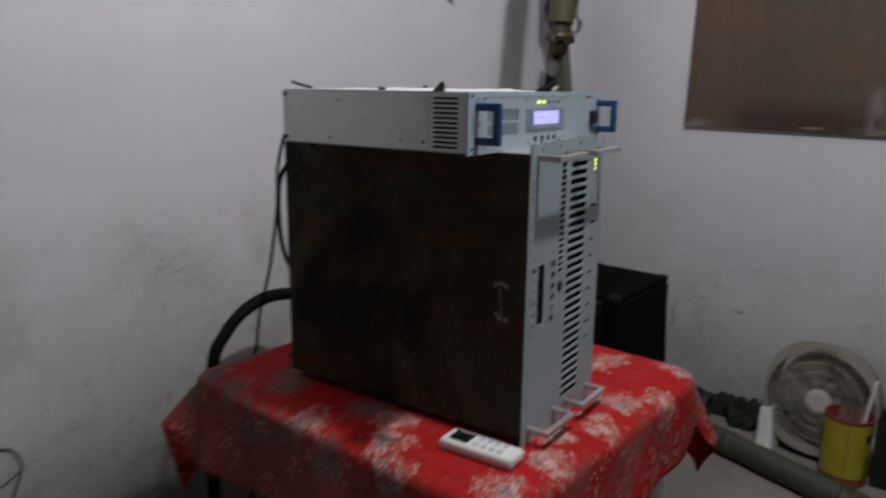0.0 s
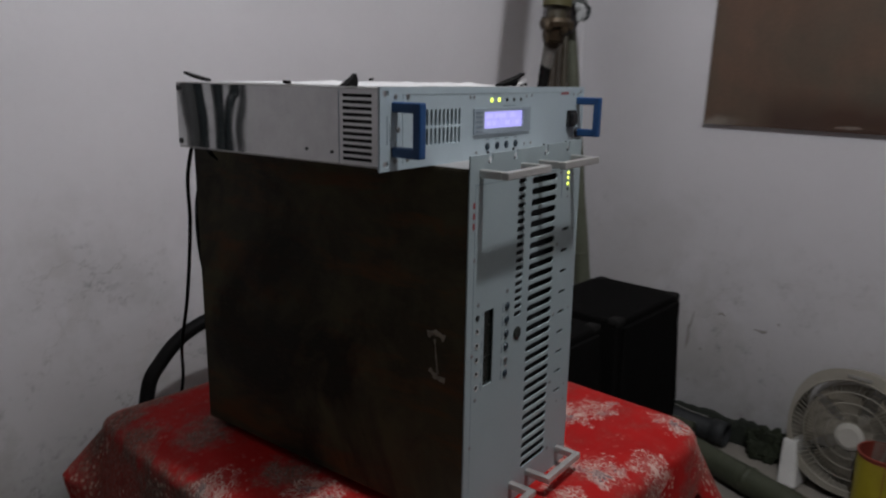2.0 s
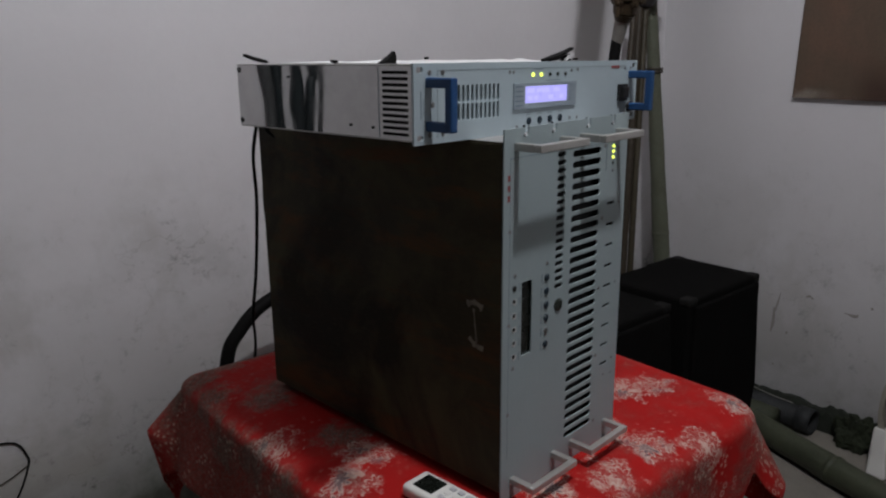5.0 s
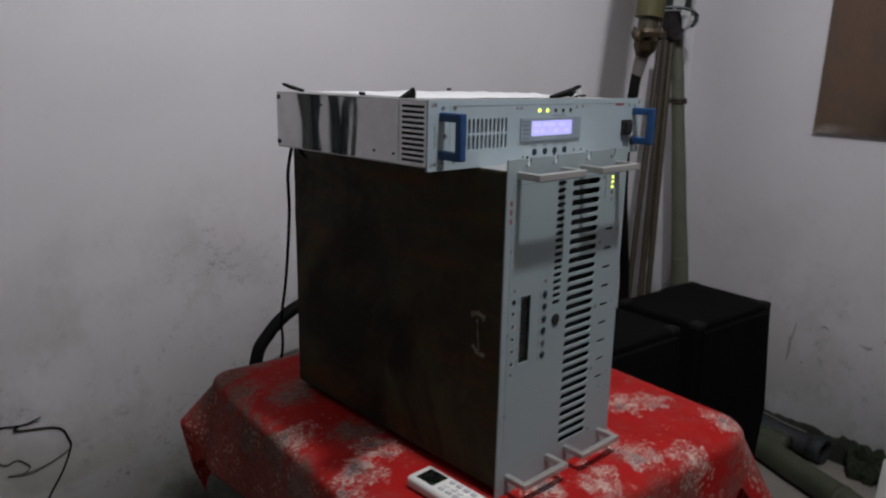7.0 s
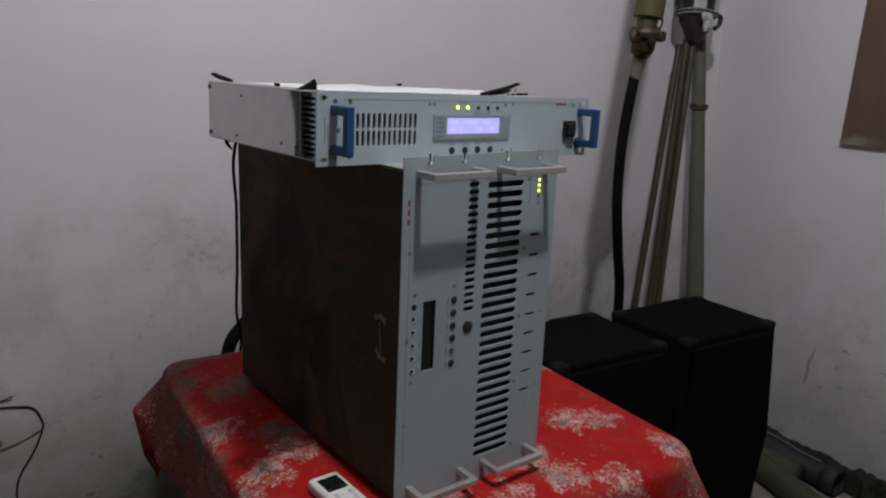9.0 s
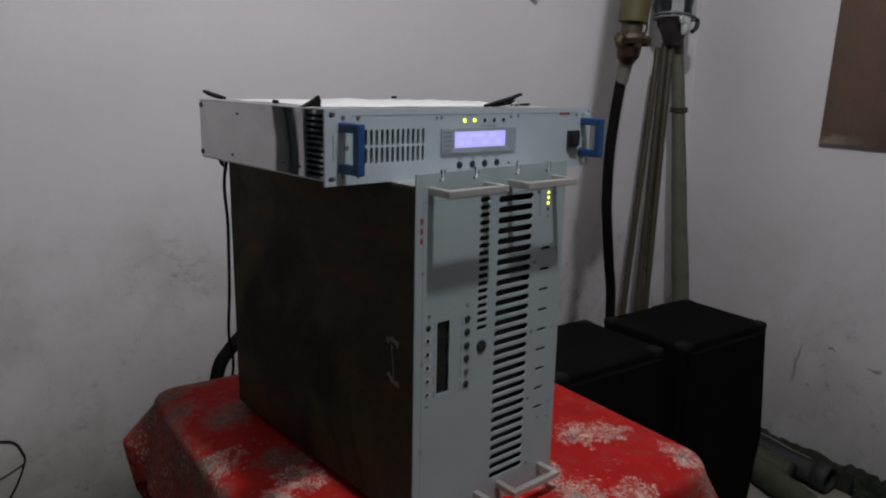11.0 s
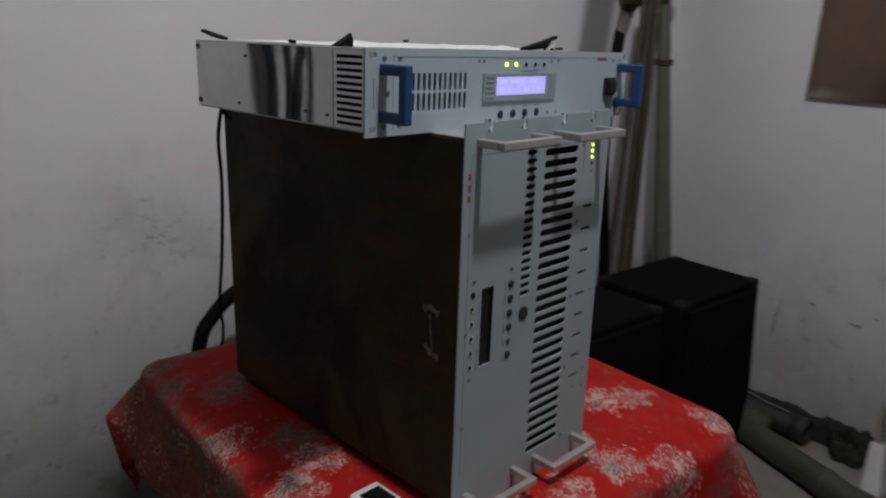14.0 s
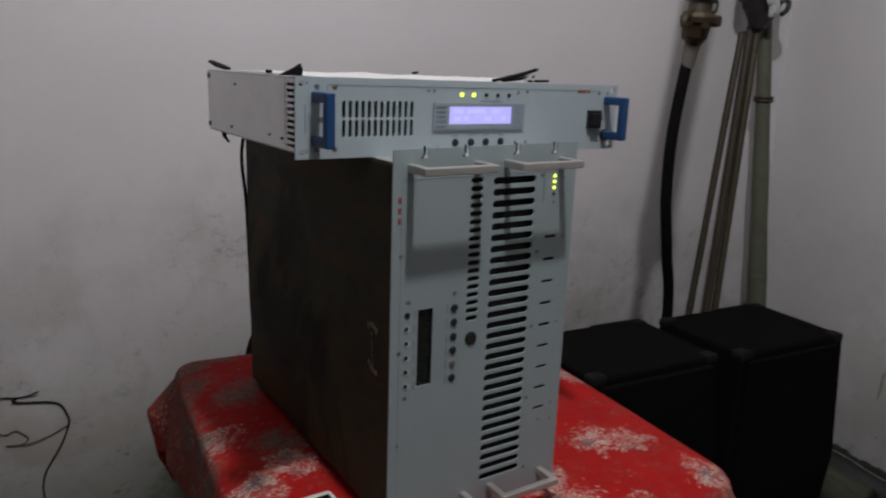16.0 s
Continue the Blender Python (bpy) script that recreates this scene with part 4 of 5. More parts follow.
for bx in (0.004, -0.010, -0.024, -0.038):
    for by in (-0.011, 0.0, 0.011):
        part("key", box(bx - 0.0045, bx + 0.0045, by - 0.0032, by + 0.0032, 0.0175, 0.0212, 0.0008), KEY_GREY if by else WHITE_PLASTIC, shell_part)

# ---- cables behind the units ----
tagged(part("power_cable", tube([(0.862, 0.995, 1.240), (0.862, 1.085, 1.225), (0.850, 1.112, 1.15), (0.860, 1.135, 1.06), (0.874, 1.185, 0.93), (0.889, 1.245, 0.82), (0.911, 1.292, 0.737), (0.905, 1.315, 0.6), (0.90, 1.34, 0.1)], 0.0030, 8), RUBBER, smooth=True), "thin black power cable hanging behind the units", "cable")
tagged(part("signal_cable", tube([(0.96, 1.12, 1.17), (0.918, 1.18, 1.13), (0.902, 1.185, 1.05), (0.916, 1.18, 0.94), (0.95, 1.115, 0.86)], 0.005, 8), RUBBER, smooth=True), "black cable looped behind the tall unit", "cable")
tagged(part("coax_feeder", tube([(1.06, 1.11, 0.80), (1.17, 1.25, 0.775), (1.245, 1.44, 0.748), (1.189, 1.525, 0.745), (1.113, 1.53, 0.749), (1.042, 1.53, 0.727), (0.986, 1.53, 0.681), (0.951, 1.53, 0.621), (0.935, 1.53, 0.45), (0.94, 1.54, 0.0165), (1.05, 1.60, 0.0165)], 0.0160, 12), RUBBER, smooth=True), "thick black coaxial feeder bending down behind the table", "cable")
tagged(part("earth_wire", tube([(0.95, 1.105, 0.88), (0.938, 1.17, 0.82), (0.915, 1.18, 0.738), (0.92, 1.33, 0.6)], 0.0018, 6), RUBBER, smooth=True), "thin dark wire behind the tall unit", "wire")

# ---- on the north wall ----
YN = Y1 - 0.0025
tagged(part("wall_wire", tube([(0.10, YN, 0.55), (0.30, YN, 0.535), (0.413, YN, 0.534), (0.435, YN, 0.531), (0.463, YN, 0.530), (0.491, YN - 0.006, 0.541)], 0.0018, 6), RUBBER, smooth=True), "black wire end running along the damp wall", "wire")
tagged(part("wall_wire", tube([(0.446, YN - 0.002, 0.530), (0.437, YN - 0.003, 0.523), (0.450, YN, 0.517), (0.524, YN, 0.503), (0.545, YN, 0.468), (0.546, YN, 0.444), (0.525, YN, 0.392), (0.492, YN, 0.337), (0.482, YN, 0.305), (0.481, YN, 0.264), (0.50, YN - 0.01, 0.10), (0.52, YN - 0.05, 0.006)], 0.0022, 6), RUBBER, smooth=True), "black wire dangling down the damp wall", "wire")
tagged(part("wall_wire", tube([(0.30, YN, 0.50), (0.355, YN, 0.478), (0.387, YN, 0.461), (0.414, YN, 0.443), (0.435, YN, 0.449), (0.448, YN, 0.440), (0.460, YN, 0.424), (0.444, YN, 0.412), (0.415, YN, 0.415), (0.46, YN - 0.002, 0.412), (0.506, YN, 0.423), (0.543, YN, 0.441)], 0.0012, 6), ROD, smooth=True), "thin faded cord looped on the damp wall", "cord")
plug = thing("wall_plug", pose(0.388, Y1, 0.776), "dirty round plastic plug set in the damp wall", "plug")
part("rim", tube([(0.022 * math.cos(radians(a)), -0.004, 0.025 * math.sin(radians(a))) for a in range(0, 361, 15)], 0.004, 8, 2), FAN_PLASTIC, plug, "grimy cream rim")
part("cap", cyl((0, 0, 0), (0, -0.004, 0), 0.021, 0.019, 24), FAN_PLASTIC, plug)
part("slot", box(-0.013, 0.011, -0.0052, -0.003, 0.004, 0.010, 0.001), DARK_CARD, plug, "dark crusted slot")
nail = thing("wall_nail", pose(2.022, Y1, 1.572), "bent dark nail in the white wall", "nail")
part("shank", tube([(0, 0, 0.0), (0, -0.02, 0.0), (0.004, -0.03, 0.012)], 0.004, 8), BLACK_PLASTIC, nail)
part("washer", cyl((0, 0, 0), (0, -0.004, 0), 0.012, n=14), SCREW, nail)
for pts, r, mat in ((((0.215, 2.5), (0.195, 1.6), (0.175, 1.38), (0.146, 1.2), (0.14, 1.03), (0.13, 0.6), (0.13, 0.02)), 0.015, CABLE_GREY),
                    (((0.175, 2.5), (0.155, 1.6), (0.136, 1.38), (0.113, 1.2), (0.105, 1.03), (0.10, 0.6), (0.10, 0.02)), 0.014, CABLE_TEAL),
                    (((0.07, 2.5), (0.066, 1.6), (0.058, 1.34), (0.048, 1.2), (0.044, 1.0), (0.05, 0.02)), 0.0125, CABLE_TEAL),
                    (((0.03, 2.5), (0.012, 1.6), (0.006, 1.34), (-0.004, 1.25), (0.012, 1.1), (0.00, 0.02)), 0.0125, CABLE_TEAL),
                    (((-0.04, 2.5), (-0.044, 1.5), (-0.040, 1.25), (-0.034, 1.0), (-0.04, 0.02)), 0.007, CABLE_GREY)):
    tagged(part("wall_cable", tube([(x, Y1 - r - 0.002, z) for x, z in pts], r, 12, 8), mat, smooth=True), "dark heavy cable hanging down the wall", "cable", "cables on the wall")

# ---- rigid feeder pipe and hose ----
feeder = thing("feeder_pipe", pose(1.906, 1.172, 1.424), "olive pipe with tarnished brass coupling and black hose", "pipe")
part("neck", cyl((0.0, 0, 0.010), (0.005, 0, 0.048), 0.026, n=24), OLIVE, feeder)
part("upper_pipe", cyl((0.004, 0, 0.042), (0.185, -0.01, TOP - 1.424), 0.0365, n=32), PIPE_PAINT, feeder, "olive painted pipe rising to the ceiling")
flange = part("flange", joined(cyl((0, 0, -0.008), (0, 0, 0.004), 0.038, 0.041, 24), cyl((0, 0, 0.004), (0, 0, 0.014), 0.041, 0.036, 24)), BRASS, feeder, "tarnished brass clamp ring")
for a in range(0, 360, 90):
    ca, sa = math.cos(radians(a + 20)), math.sin(radians(a + 20))
    part("bolt", cyl((0.033 * ca, 0.033 * sa, -0.012), (0.033 * ca, 0.033 * sa, 0.019), 0.0045, n=6), BRASS, flange)
coupling = part("coupling", joined(cyl((0, 0, -0.006), (0.003, 0.007, -0.034), 0.031, 0.0285, 20), cyl((0.003, 0.007, -0.034), (0.006, 0.014, -0.052), 0.0285, 0.019, 20)), BRASS, feeder)
part("boss", joined(cyl((-0.006, -0.020, -0.014), (-0.010, -0.036, -0.015), 0.011, 0.009, 14), cyl((-0.010, -0.036, -0.015), (-0.011, -0.040, -0.015), 0.006, 0.006, 8)), BRASS, coupling)
ear = box(0.036, 0.058, -0.020, 0.006, -0.014, 0.012, 0.006)
part("clamp_ear", ear, BRASS, feeder)
part("clamp_ear", tube([(-0.034, -0.006, 0.004), (-0.046, -0.010, 0.004), (-0.054, -0.012, -0.006), (-0.052, -0.013, -0.018)], 0.0085, 10, 5), BRASS, feeder, "", True)
part("lever", tube([(-0.052, -0.013, -0.012), (-0.053, -0.014, -0.03), (-0.052, -0.014, -0.046)], 0.0045, 8), BRASS, coupling)
part("wire_loop", tube([(0.030, -0.006, 0.010), (0.044, -0.008, 0.020), (0.047, -0.008, 0.038), (0.036, -0.006, 0.046)], 0.0028, 6), BRASS, feeder)
part("sleeve", cyl((0.006, 0.014, -0.050), (0.016, 0.034, -0.104), 0.0185, 0.0150, 16), SLEEVE, feeder, "grey taped sleeve")
part("hose", tube([(0.014, 0.034, -0.100), (0.001, 0.037, -0.21), (-0.005, 0.038, -0.30), (-0.001, 0.039, -0.41), (0.009, 0.040, -0.48), (0.033, 0.048, -0.575), (0.075, 0.066, -0.73), (0.10, 0.085, -1.1), (0.10, 0.09, -1.421)], 0.0140, 14), RUBBER, feeder, "black rubber hose", True)

# ---- bamboo and rods in the corner ----


def bamboo(name, a, b, r, mat, label, spacing=0.30, group="", thin=0.0):
    """A slightly bowed culm with a swollen ring at each node."""
    a, b = Vector(a), Vector(b)
    ln = (b - a).length
    e = thing(name, Matrix.Translation(a), label, "bamboo" if "bamboo" in name else "rod", group)
    bow = (b - a).cross(Vector((0.3, 0.5, 1))).normalized() * 0.006
    line = spline([Vector(), (b - a) * 0.33 + bow, (b - a) * 0.66 + bow * 0.6, b - a], 40)
    part("culm", tube(line[::6] + [line[-1]], r, 16, 3, lambda t: 1 - thin * t + 0.02 * math.sin(t * 40)), mat, e, smooth=True)
    for k in range(1, int(ln / spacing) + 1):
        i = min(len(line) - 2, int(k * spacing / ln * len(line)))
        d = (line[i + 1] - line[i]).normalized()
        part("node", tube([line[i] - d * 0.010, line[i] - d * 0.003, line[i] + d * 0.003, line[i] + d * 0.010], r * 1.07 * (1 - thin * i / len(line)), 16, 3, lambda t: 0.94 + 0.07 * math.sin(math.pi * t)), mat, e, smooth=True)
    return e


bamboo("bamboo_pole", (2.690, 1.450, 0.0), (2.612, 1.632, 1.86), 0.038, BAMBOO, "pale green bamboo pole leaning in the corner", 0.33, thin=0.62)
bamboo("olive_rod", (2.255, 1.455, 0.0), (2.503, 1.575, 1.43), 0.0105, ROD, "olive brown rod leaning against the wall", 0.6, "rods in the corner")
bamboo("olive_rod", (2.372, 1.470, 0.0), (2.556, 1.590, 1.45), 0.0125, ROD, "olive brown rod leaning against the wall", 0.5, "rods in the corner")
bamboo("olive_rod", (2.402, 1.455, 0.0), (2.575, 1.580, 1.45), 0.0115, OLIVE, "dark olive rod leaning against the wall", 0.7, "rods in the corner")
tagged(part("tie_cord", joined(*(tube([(2.637 + 0.027 * math.cos(radians(a)), 1.572 + 0.027 * math.sin(radians(a)), 1.232 + dz) for a in range(0, 361, 30)], 0.005, 6, 3) for dz in (-0.006, 0.004))), ROD), "cord tied round the bamboo pole", "cord")


def gore(a0, a1, z0, z1, r0, r1, seed, n=10, m=12):
    """A crumpled strip of a sack between two angles and two heights."""
    bm, g = bmesh.new(), []
    for i in range(m + 1):
        t = i / m
        row = []
        for k in range(n + 1):
            a = radians(a0 + (a1 - a0) * k / n)
            q = (r0 + (r1 - r0) * t ** 0.7) * (1 + 0.16 * noise.noise((2.4 * math.cos(a), 2.4 * math.sin(a), 3 * t + seed)) + 0.07 * noise.noise((7 * math.cos(a), 7 * math.sin(a), 9 * t)))
            row.append(bm.verts.new((q * math.cos(a), 0.62 * q * math.sin(a), z0 + (z1 - z0) * t)))
        g.append(row)
    for i in range(m):
        for k in range(n):
            bm.faces.new((g[i][k], g[i][k + 1], g[i + 1][k + 1], g[i + 1][k]))
    return bm


def wrapped_bundle():
    """A striped sack tied over the head of the bamboo: a dark cup below a pale strap, stripes above it."""
    e = thing("wrapped_bundle", pose(2.568, 1.570, 1.542), "dark striped plastic sack with white wrap tied over the bamboo", "bundle")
    cup = part("cup", gore(0, 360, -0.100, 0.0, 0.018, 0.080, 1.0, 40, 12), PLUM, e, "dark crumpled plastic cup", True)
    cup.modifiers.new("t", "SOLIDIFY").thickness = 0.002
    part("strap", joined(*(tube([(r * math.cos(radians(a)), 0.64 * r * math.sin(radians(a)), z + 0.004 * math.sin(radians(2 * a))) for a in range(0, 361, 15)], 0.0042, 6, 2) for r, z in ((0.083, 0.004), (0.081, -0.007)))), STRAP, e, "pale grey strap", True)
    stripes = (TEAL, WHITE_WRAP, TEAL, WHITE_WRAP, TEAL, TEAL, WHITE_WRAP, TEAL, TEAL, TEAL)
    for k, mat in enumerate(stripes):
        ob = part("stripe", gore(186 + 36 * k, 222 + 36 * k, 0.0, 0.17, 0.080, 0.088, 1.0), mat, e, "white plastic stripe" if mat is WHITE_WRAP else "dark teal stripe", True)
        ob.modifiers.new("t", "SOLIDIFY").thickness = 0.002
    for seed, c, r in ((4.0, (-0.010, -0.058, -0.034), (0.019, 0.014, 0.030)), (6.0, (-0.030, -0.058, -0.014), (0.012, 0.010, 0.012))):
        bm = bmesh.new()
        bmesh.ops.create_icosphere(bm, subdivisions=4, radius=1)
        for v in bm.verts:
            k = 1 + 0.3 * noise.noise(v.co * 2.2 + Vector((seed, 0, 0))) + 0.2 * noise.noise(v.co * 6 + Vector((0, seed, 0)))
            v.co = Vector((v.co.x * r[0] * k + c[0], v.co.y * r[1] * k + c[1], v.co.z * r[2] * k + c[2]))
        part("white_tuft", bm, WHITE_WRAP, e, "crumpled white plastic tuft")
    part("knot", tube([(0.072, -0.02, -0.004), (0.092, -0.024, -0.010), (0.086, -0.026, -0.034), (0.060, -0.03, -0.048)], 0.008, 8, 6), TEAL, e, "", True)


wrapped_bundle()

# ---- black loudspeakers ----


def loudspeaker(x0, x1, y0, y1, h, label):
    e = thing("loudspeaker", pose(x0, y0, 0), label, "loudspeaker", "loudspeakers by the wall")
    w, d = x1 - x0, y1 - y0
    bulge = 0.045
    outline = ((0.004, 0.006), (w - 0.004, 0.006), (w + bulge, h * 0.49), (w, h), (0, h))
    body = bmesh.new()
    rings = [[body.verts.new((x, y, z)) for x, z in outline] for y in (0.012, d)]
    body.faces.new(rings[0])
    body.faces.new(rings[1][::-1])
    for k in range(5):
        body.faces.new((rings[0][k], rings[0][(k + 1) % 5], rings[1][(k + 1) % 5], rings[1][k]))
    bmesh.ops.bevel(body, geom=body.edges[:], offset=0.008, segments=2, affect="EDGES", profile=0.5)
    cabinet = part("cabinet", body, SPEAKER, e)
    part("grille", box(0.02, w - 0.02, 0.0, 0.013, 0.03, h - 0.02, 0.004), SPEAKER, e, "black cloth grille")
    for cx in (0, w):
        for cy in (0.012, d):
            for cz in (0.006, h):
                sx, sy, sz = (1 if cx == 0 else -1), (1 if cy < 0.1 else -1), (1 if cz < 0.1 else -1)
                a, b, c = sorted((cx - sx * 0.002, cx + sx * 0.040)), sorted((cy - sy * 0.002, cy + sy * 0.034)), sorted((cz - sz * 0.002, cz + sz * 0.022))
                part("corner_guard", box(a[0], a[1], b[0], b[1], c[0], c[1], 0.008), SCUFF, cabinet, "dusty black corner guard")
    part("edge_wear", box(w - 0.16, w - 0.04, d - 0.006, d + 0.0005, h - 0.007, h + 0.0006, 0.001), SCUFF, e)
    for fx in (0.04, w - 0.04):
        for fy in (0.05, d - 0.04):
            part("foot", cyl((fx, fy, 0), (fx, fy, 0.008), 0.015, n=10), RUBBER, e)
    return e


loudspeaker(1.945, 2.308, 0.945, 1.228, 0.678, "black loudspeaker cabinet beside the damp corner")
loudspeaker(1.530, 1.893, 0.965, 1.248, 0.678, "black loudspeaker cabinet behind the covered table")

# ---- board on the east wall ----
XE = X1
board = thing("wall_board", pose(XE - 0.002, 1.163, 1.147, 0.4, 0, 0), "stained brown plywood board fixed on the wall", "board")
bm = box(-0.012, 0, -0.93, 0, 0, 0.75, 0.002)
for v in bm.verts:
    if v.co.z > 0.3:
        v.co.y -= 0.012
part("panel", bm, BOARD, board)
part("side_panel", box(-0.010, 0, -1.9, -0.932, -0.015, 0.75, 0.002), BOARD_DARK, board, "dark olive board section")
part("bottom_strip", box(-0.015, 0.0, -0.930, -0.001, -0.005, 0.004), BOARD, board)


def smear(y0, y1, z0, z1, seed):
    """A thin crust of pale residue with a ragged outline."""
    bm, n = bmesh.new(), 40
    mid = ((y0 + y1) / 2, (z0 + z1) / 2)
    c = bm.verts.new((-0.0135, *mid))
    ring = []
    for k in range(n):
        a = 2 * math.pi * k / n
        q = 1 + 0.45 * noise.noise((2 * math.cos(a) + seed, 2 * math.sin(a), seed))
        ring.append(bm.verts.new((-0.0125, mid[0] + math.cos(a) * (y1 - y0) / 2 * q, mid[1] + math.sin(a) * (z1 - z0) / 2 * q)))
    for k in range(n):
        bm.faces.new((c, ring[k], ring[(k + 1) % n]))
    return bm


for y0, y1, z0, z1, s in ((-0.90, -0.62, 0.003, 0.014, 7.0), (-0.50, -0.42, 0.004, 0.014, 9.0)):
    part("residue", smear(y0, y1, z0, z1, s), SMEAR, board, "pale dried residue")

# ---- ledge of bamboo and pipes along the east wall ----
bamboo("floor_bamboo", (2.661, 1.16, 0.046), (2.318, 0.14, 0.046), 0.044, BAMBOO_DARK, "dark green bamboo pole lying on the floor", 0.42)
bamboo("floor_bamboo", (2.730, 1.50, 0.045), (2.708, 1.045, 0.045), 0.043, BAMBOO_DARK, "short olive green bamboo lying beside the pipe", 0.3)
for a, b, r, mat, lab in (((2.800, 1.45, 0.045), (2.785, 0.945, 0.045), 0.040, GREY_PIPE, "dark grey plastic pipe with open end"),):
    e = thing("drain_pipe", pose(0, 0, 0), lab, "pipe", "pipes along the wall")
    d = (Vector(b) - Vector(a)).normalized()
    part("tube", cyl(a, b, r, n=20, caps=False), mat, e, smooth=True).modifiers.new("wall", "SOLIDIFY").thickness = 0.004
    part("collar", cyl(Vector(b) - d * 0.05, Vector(b) + d * 0.001, r + 0.006, n=20, caps=False), mat, e, smooth=True).modifiers.new("wall", "SOLIDIFY").thickness = 0.009


def rag(name, c, r, seed, mat, label):
    bm = bmesh.new()
    bmesh.ops.create_icosphere(bm, subdivisions=4, radius=1)
    for v in bm.verts:
        k = 1 + 0.4 * noise.noise(v.co * 1.8 + Vector((seed, 0, 0))) + 0.22 * noise.noise(v.co * 5 + Vector((0, seed, 0))) + 0.16 * noise.noise(v.co * 13)
        v.co = Vector((v.co.x * r[0] * k, v.co.y * r[1] * k, max(v.co.z * r[2] * k, -r[2] * 0.6)))
    low = min(v.co.z for v in bm.verts)
    bmesh.ops.translate(bm, verts=bm.verts[:], vec=(c[0], c[1], -low + c[2]))
    return tagged(part(name, bm, mat), label, "rag", "rags along the wall")


rag("rag", (2.800, 0.815, 0), (0.042, 0.060, 0.072), 2.0, RAG, "dark green crumpled rag heaped by the wall")
rag("rag", (2.812, 0.725, 0), (0.032, 0.055, 0.052), 15.0, RAG, "dark green crumpled rag behind the fan")


def broken_skirting(y0, y1, n=90):
    """A low dark strip at the foot of the wall with a crumbled upper edge."""
    bm, rows = bmesh.new(), []
    for i in range(n + 1):
        y = y0 + (y1 - y0) * i / n
        top = 0.086 + 0.022 * noise.noise((y * 14, 2.0, 0)) + 0.012 * noise.noise((y * 43, 5.0, 0))
        thick = 0.022 + 0.006 * noise.noise((y * 20, 8.0, 0))
        rows.append([bm.verts.new(c) for c in ((X1 - 0.001, y, 0.001), (X1 - thick, y, 0.001), (X1 - thick, y, top - 0.02), (X1 - thick * 0.6, y, top), (X1 - 0.001, y, top + 0.004))])
    for a, b in zip(rows, rows[1:]):
        for k in range(5):
            bm.faces.new((a[k], a[(k + 1) % 5], b[(k + 1) % 5], b[k]))
    bm.faces.new(rows[0][::-1])
    bm.faces.new(rows[-1])
    return bm


setting("baseboard", broken_skirting(0.62, 1.66), MOSS, "crumbled dark green mossy strip at the foot of the wall", "baseboard")
tagged(part("floor_wire", tube([(2.812, 1.30, 0.094), (2.805, 1.18, 0.094), (2.795, 1.10, 0.090), (2.79, 1.02, 0.0895)], 0.002, 6), SLEEVE, smooth=True), "thin pale wire lying on the pipe", "wire")

# ---- the fan ----
fan = thing("box_fan", pose(2.672, 0.540, 0.0, 0, 0, -4) @ pose(0, 0, 0, 0, 5, 0), "dusty cream plastic floor fan standing by the wall", "fan")


def ring_x(cz, r, tube_r, x, n=48, k=8):
    return tube([(x, r * math.cos(2 * math.pi * a / n), cz + r * math.sin(2 * math.pi * a / n)) for a in range(n + 1)], tube_r, k, 1)


def fan_shell():
    """A rounded upright shell with a round mouth, open front and back."""
    bm, n = bmesh.new(), 64
    loops = []
    for x, outer in ((0.0, 1), (0.105, 1), (0.105, 0), (0.0, 0)):
        row = []
        for k in range(n):
            a = 2 * math.pi * k / n
            c, s = math.cos(a), math.sin(a)
            if outer:
                q = 0.196 / (abs(c) ** 2.35 + abs(s) ** 2.35) ** (1 / 2.35) * (1 - 0.10 * (x > 0.05))
                row.append(bm.verts.new((x, c * q * 0.96, 0.222 + s * q * (1.08 if s > 0 else 1.0))))
            else:
                row.append(bm.verts.new((x, 0.180 * c, 0.222 + 0.180 * s)))
        loops.append(row)
    for a, b in zip(loops, loops[1:] + loops[:1]):
        for k in range(n):
            bm.faces.new((a[k], a[(k + 1) % n], b[(k + 1) % n], b[k]))
    return bm


part("housing", fan_shell(), FAN_PLASTIC, fan, smooth=False)
part("carry_grip", box(-0.004, 0.02, -0.035, 0.035, 0.405, 0.417, 0.003), SLEEVE, fan, "grey strip on the rim")
part("rear_grille", joined(*(ring_x(0.222, r, 0.0022, 0.10, 36, 5) for r in (0.05, 0.085, 0.12, 0.155))), FAN_PLASTIC, fan)
part("motor", joined(cyl((0.055, 0, 0.222), (0.10, 0, 0.222), 0.05, 0.045, 20), box(0.095, 0.10, -0.17, 0.17, 0.21, 0.234)), FAN_PLASTIC, fan)
for a in range(5):
    bm = bmesh.new()
    g = []
    for i in range(7):
        rr = 0.03 + 0.125 * i / 6
        row = []
        for j in range(6):
            w = (j / 5 - 0.5) * (0.55 + 0.5 * i / 6)
            ang = radians(72 * a) + w
            row.append(bm.verts.new((0.045 + 0.03 * (j / 5 - 0.5), rr * math.cos(ang), 0.222 + rr * math.sin(ang))))
        g.append(row)
    for i in range(6):
        for j in range(5):
            bm.faces.new((g[i][j], g[i][j + 1], g[i + 1][j + 1], g[i + 1][j]))
    part("blade", bm, DUSTY, fan, "dusty brown fan blade", True).modifiers.new("t", "SOLIDIFY").thickness = 0.002
for r, tr in ((0.179, 0.0035), (0.140, 0.0022), (0.105, 0.0026), (0.072, 0.0022), (0.045, 0.0026)):
    part("grille_ring", ring_x(0.222, r, tr, 0.002, 48, 6), FAN_PLASTIC, fan)
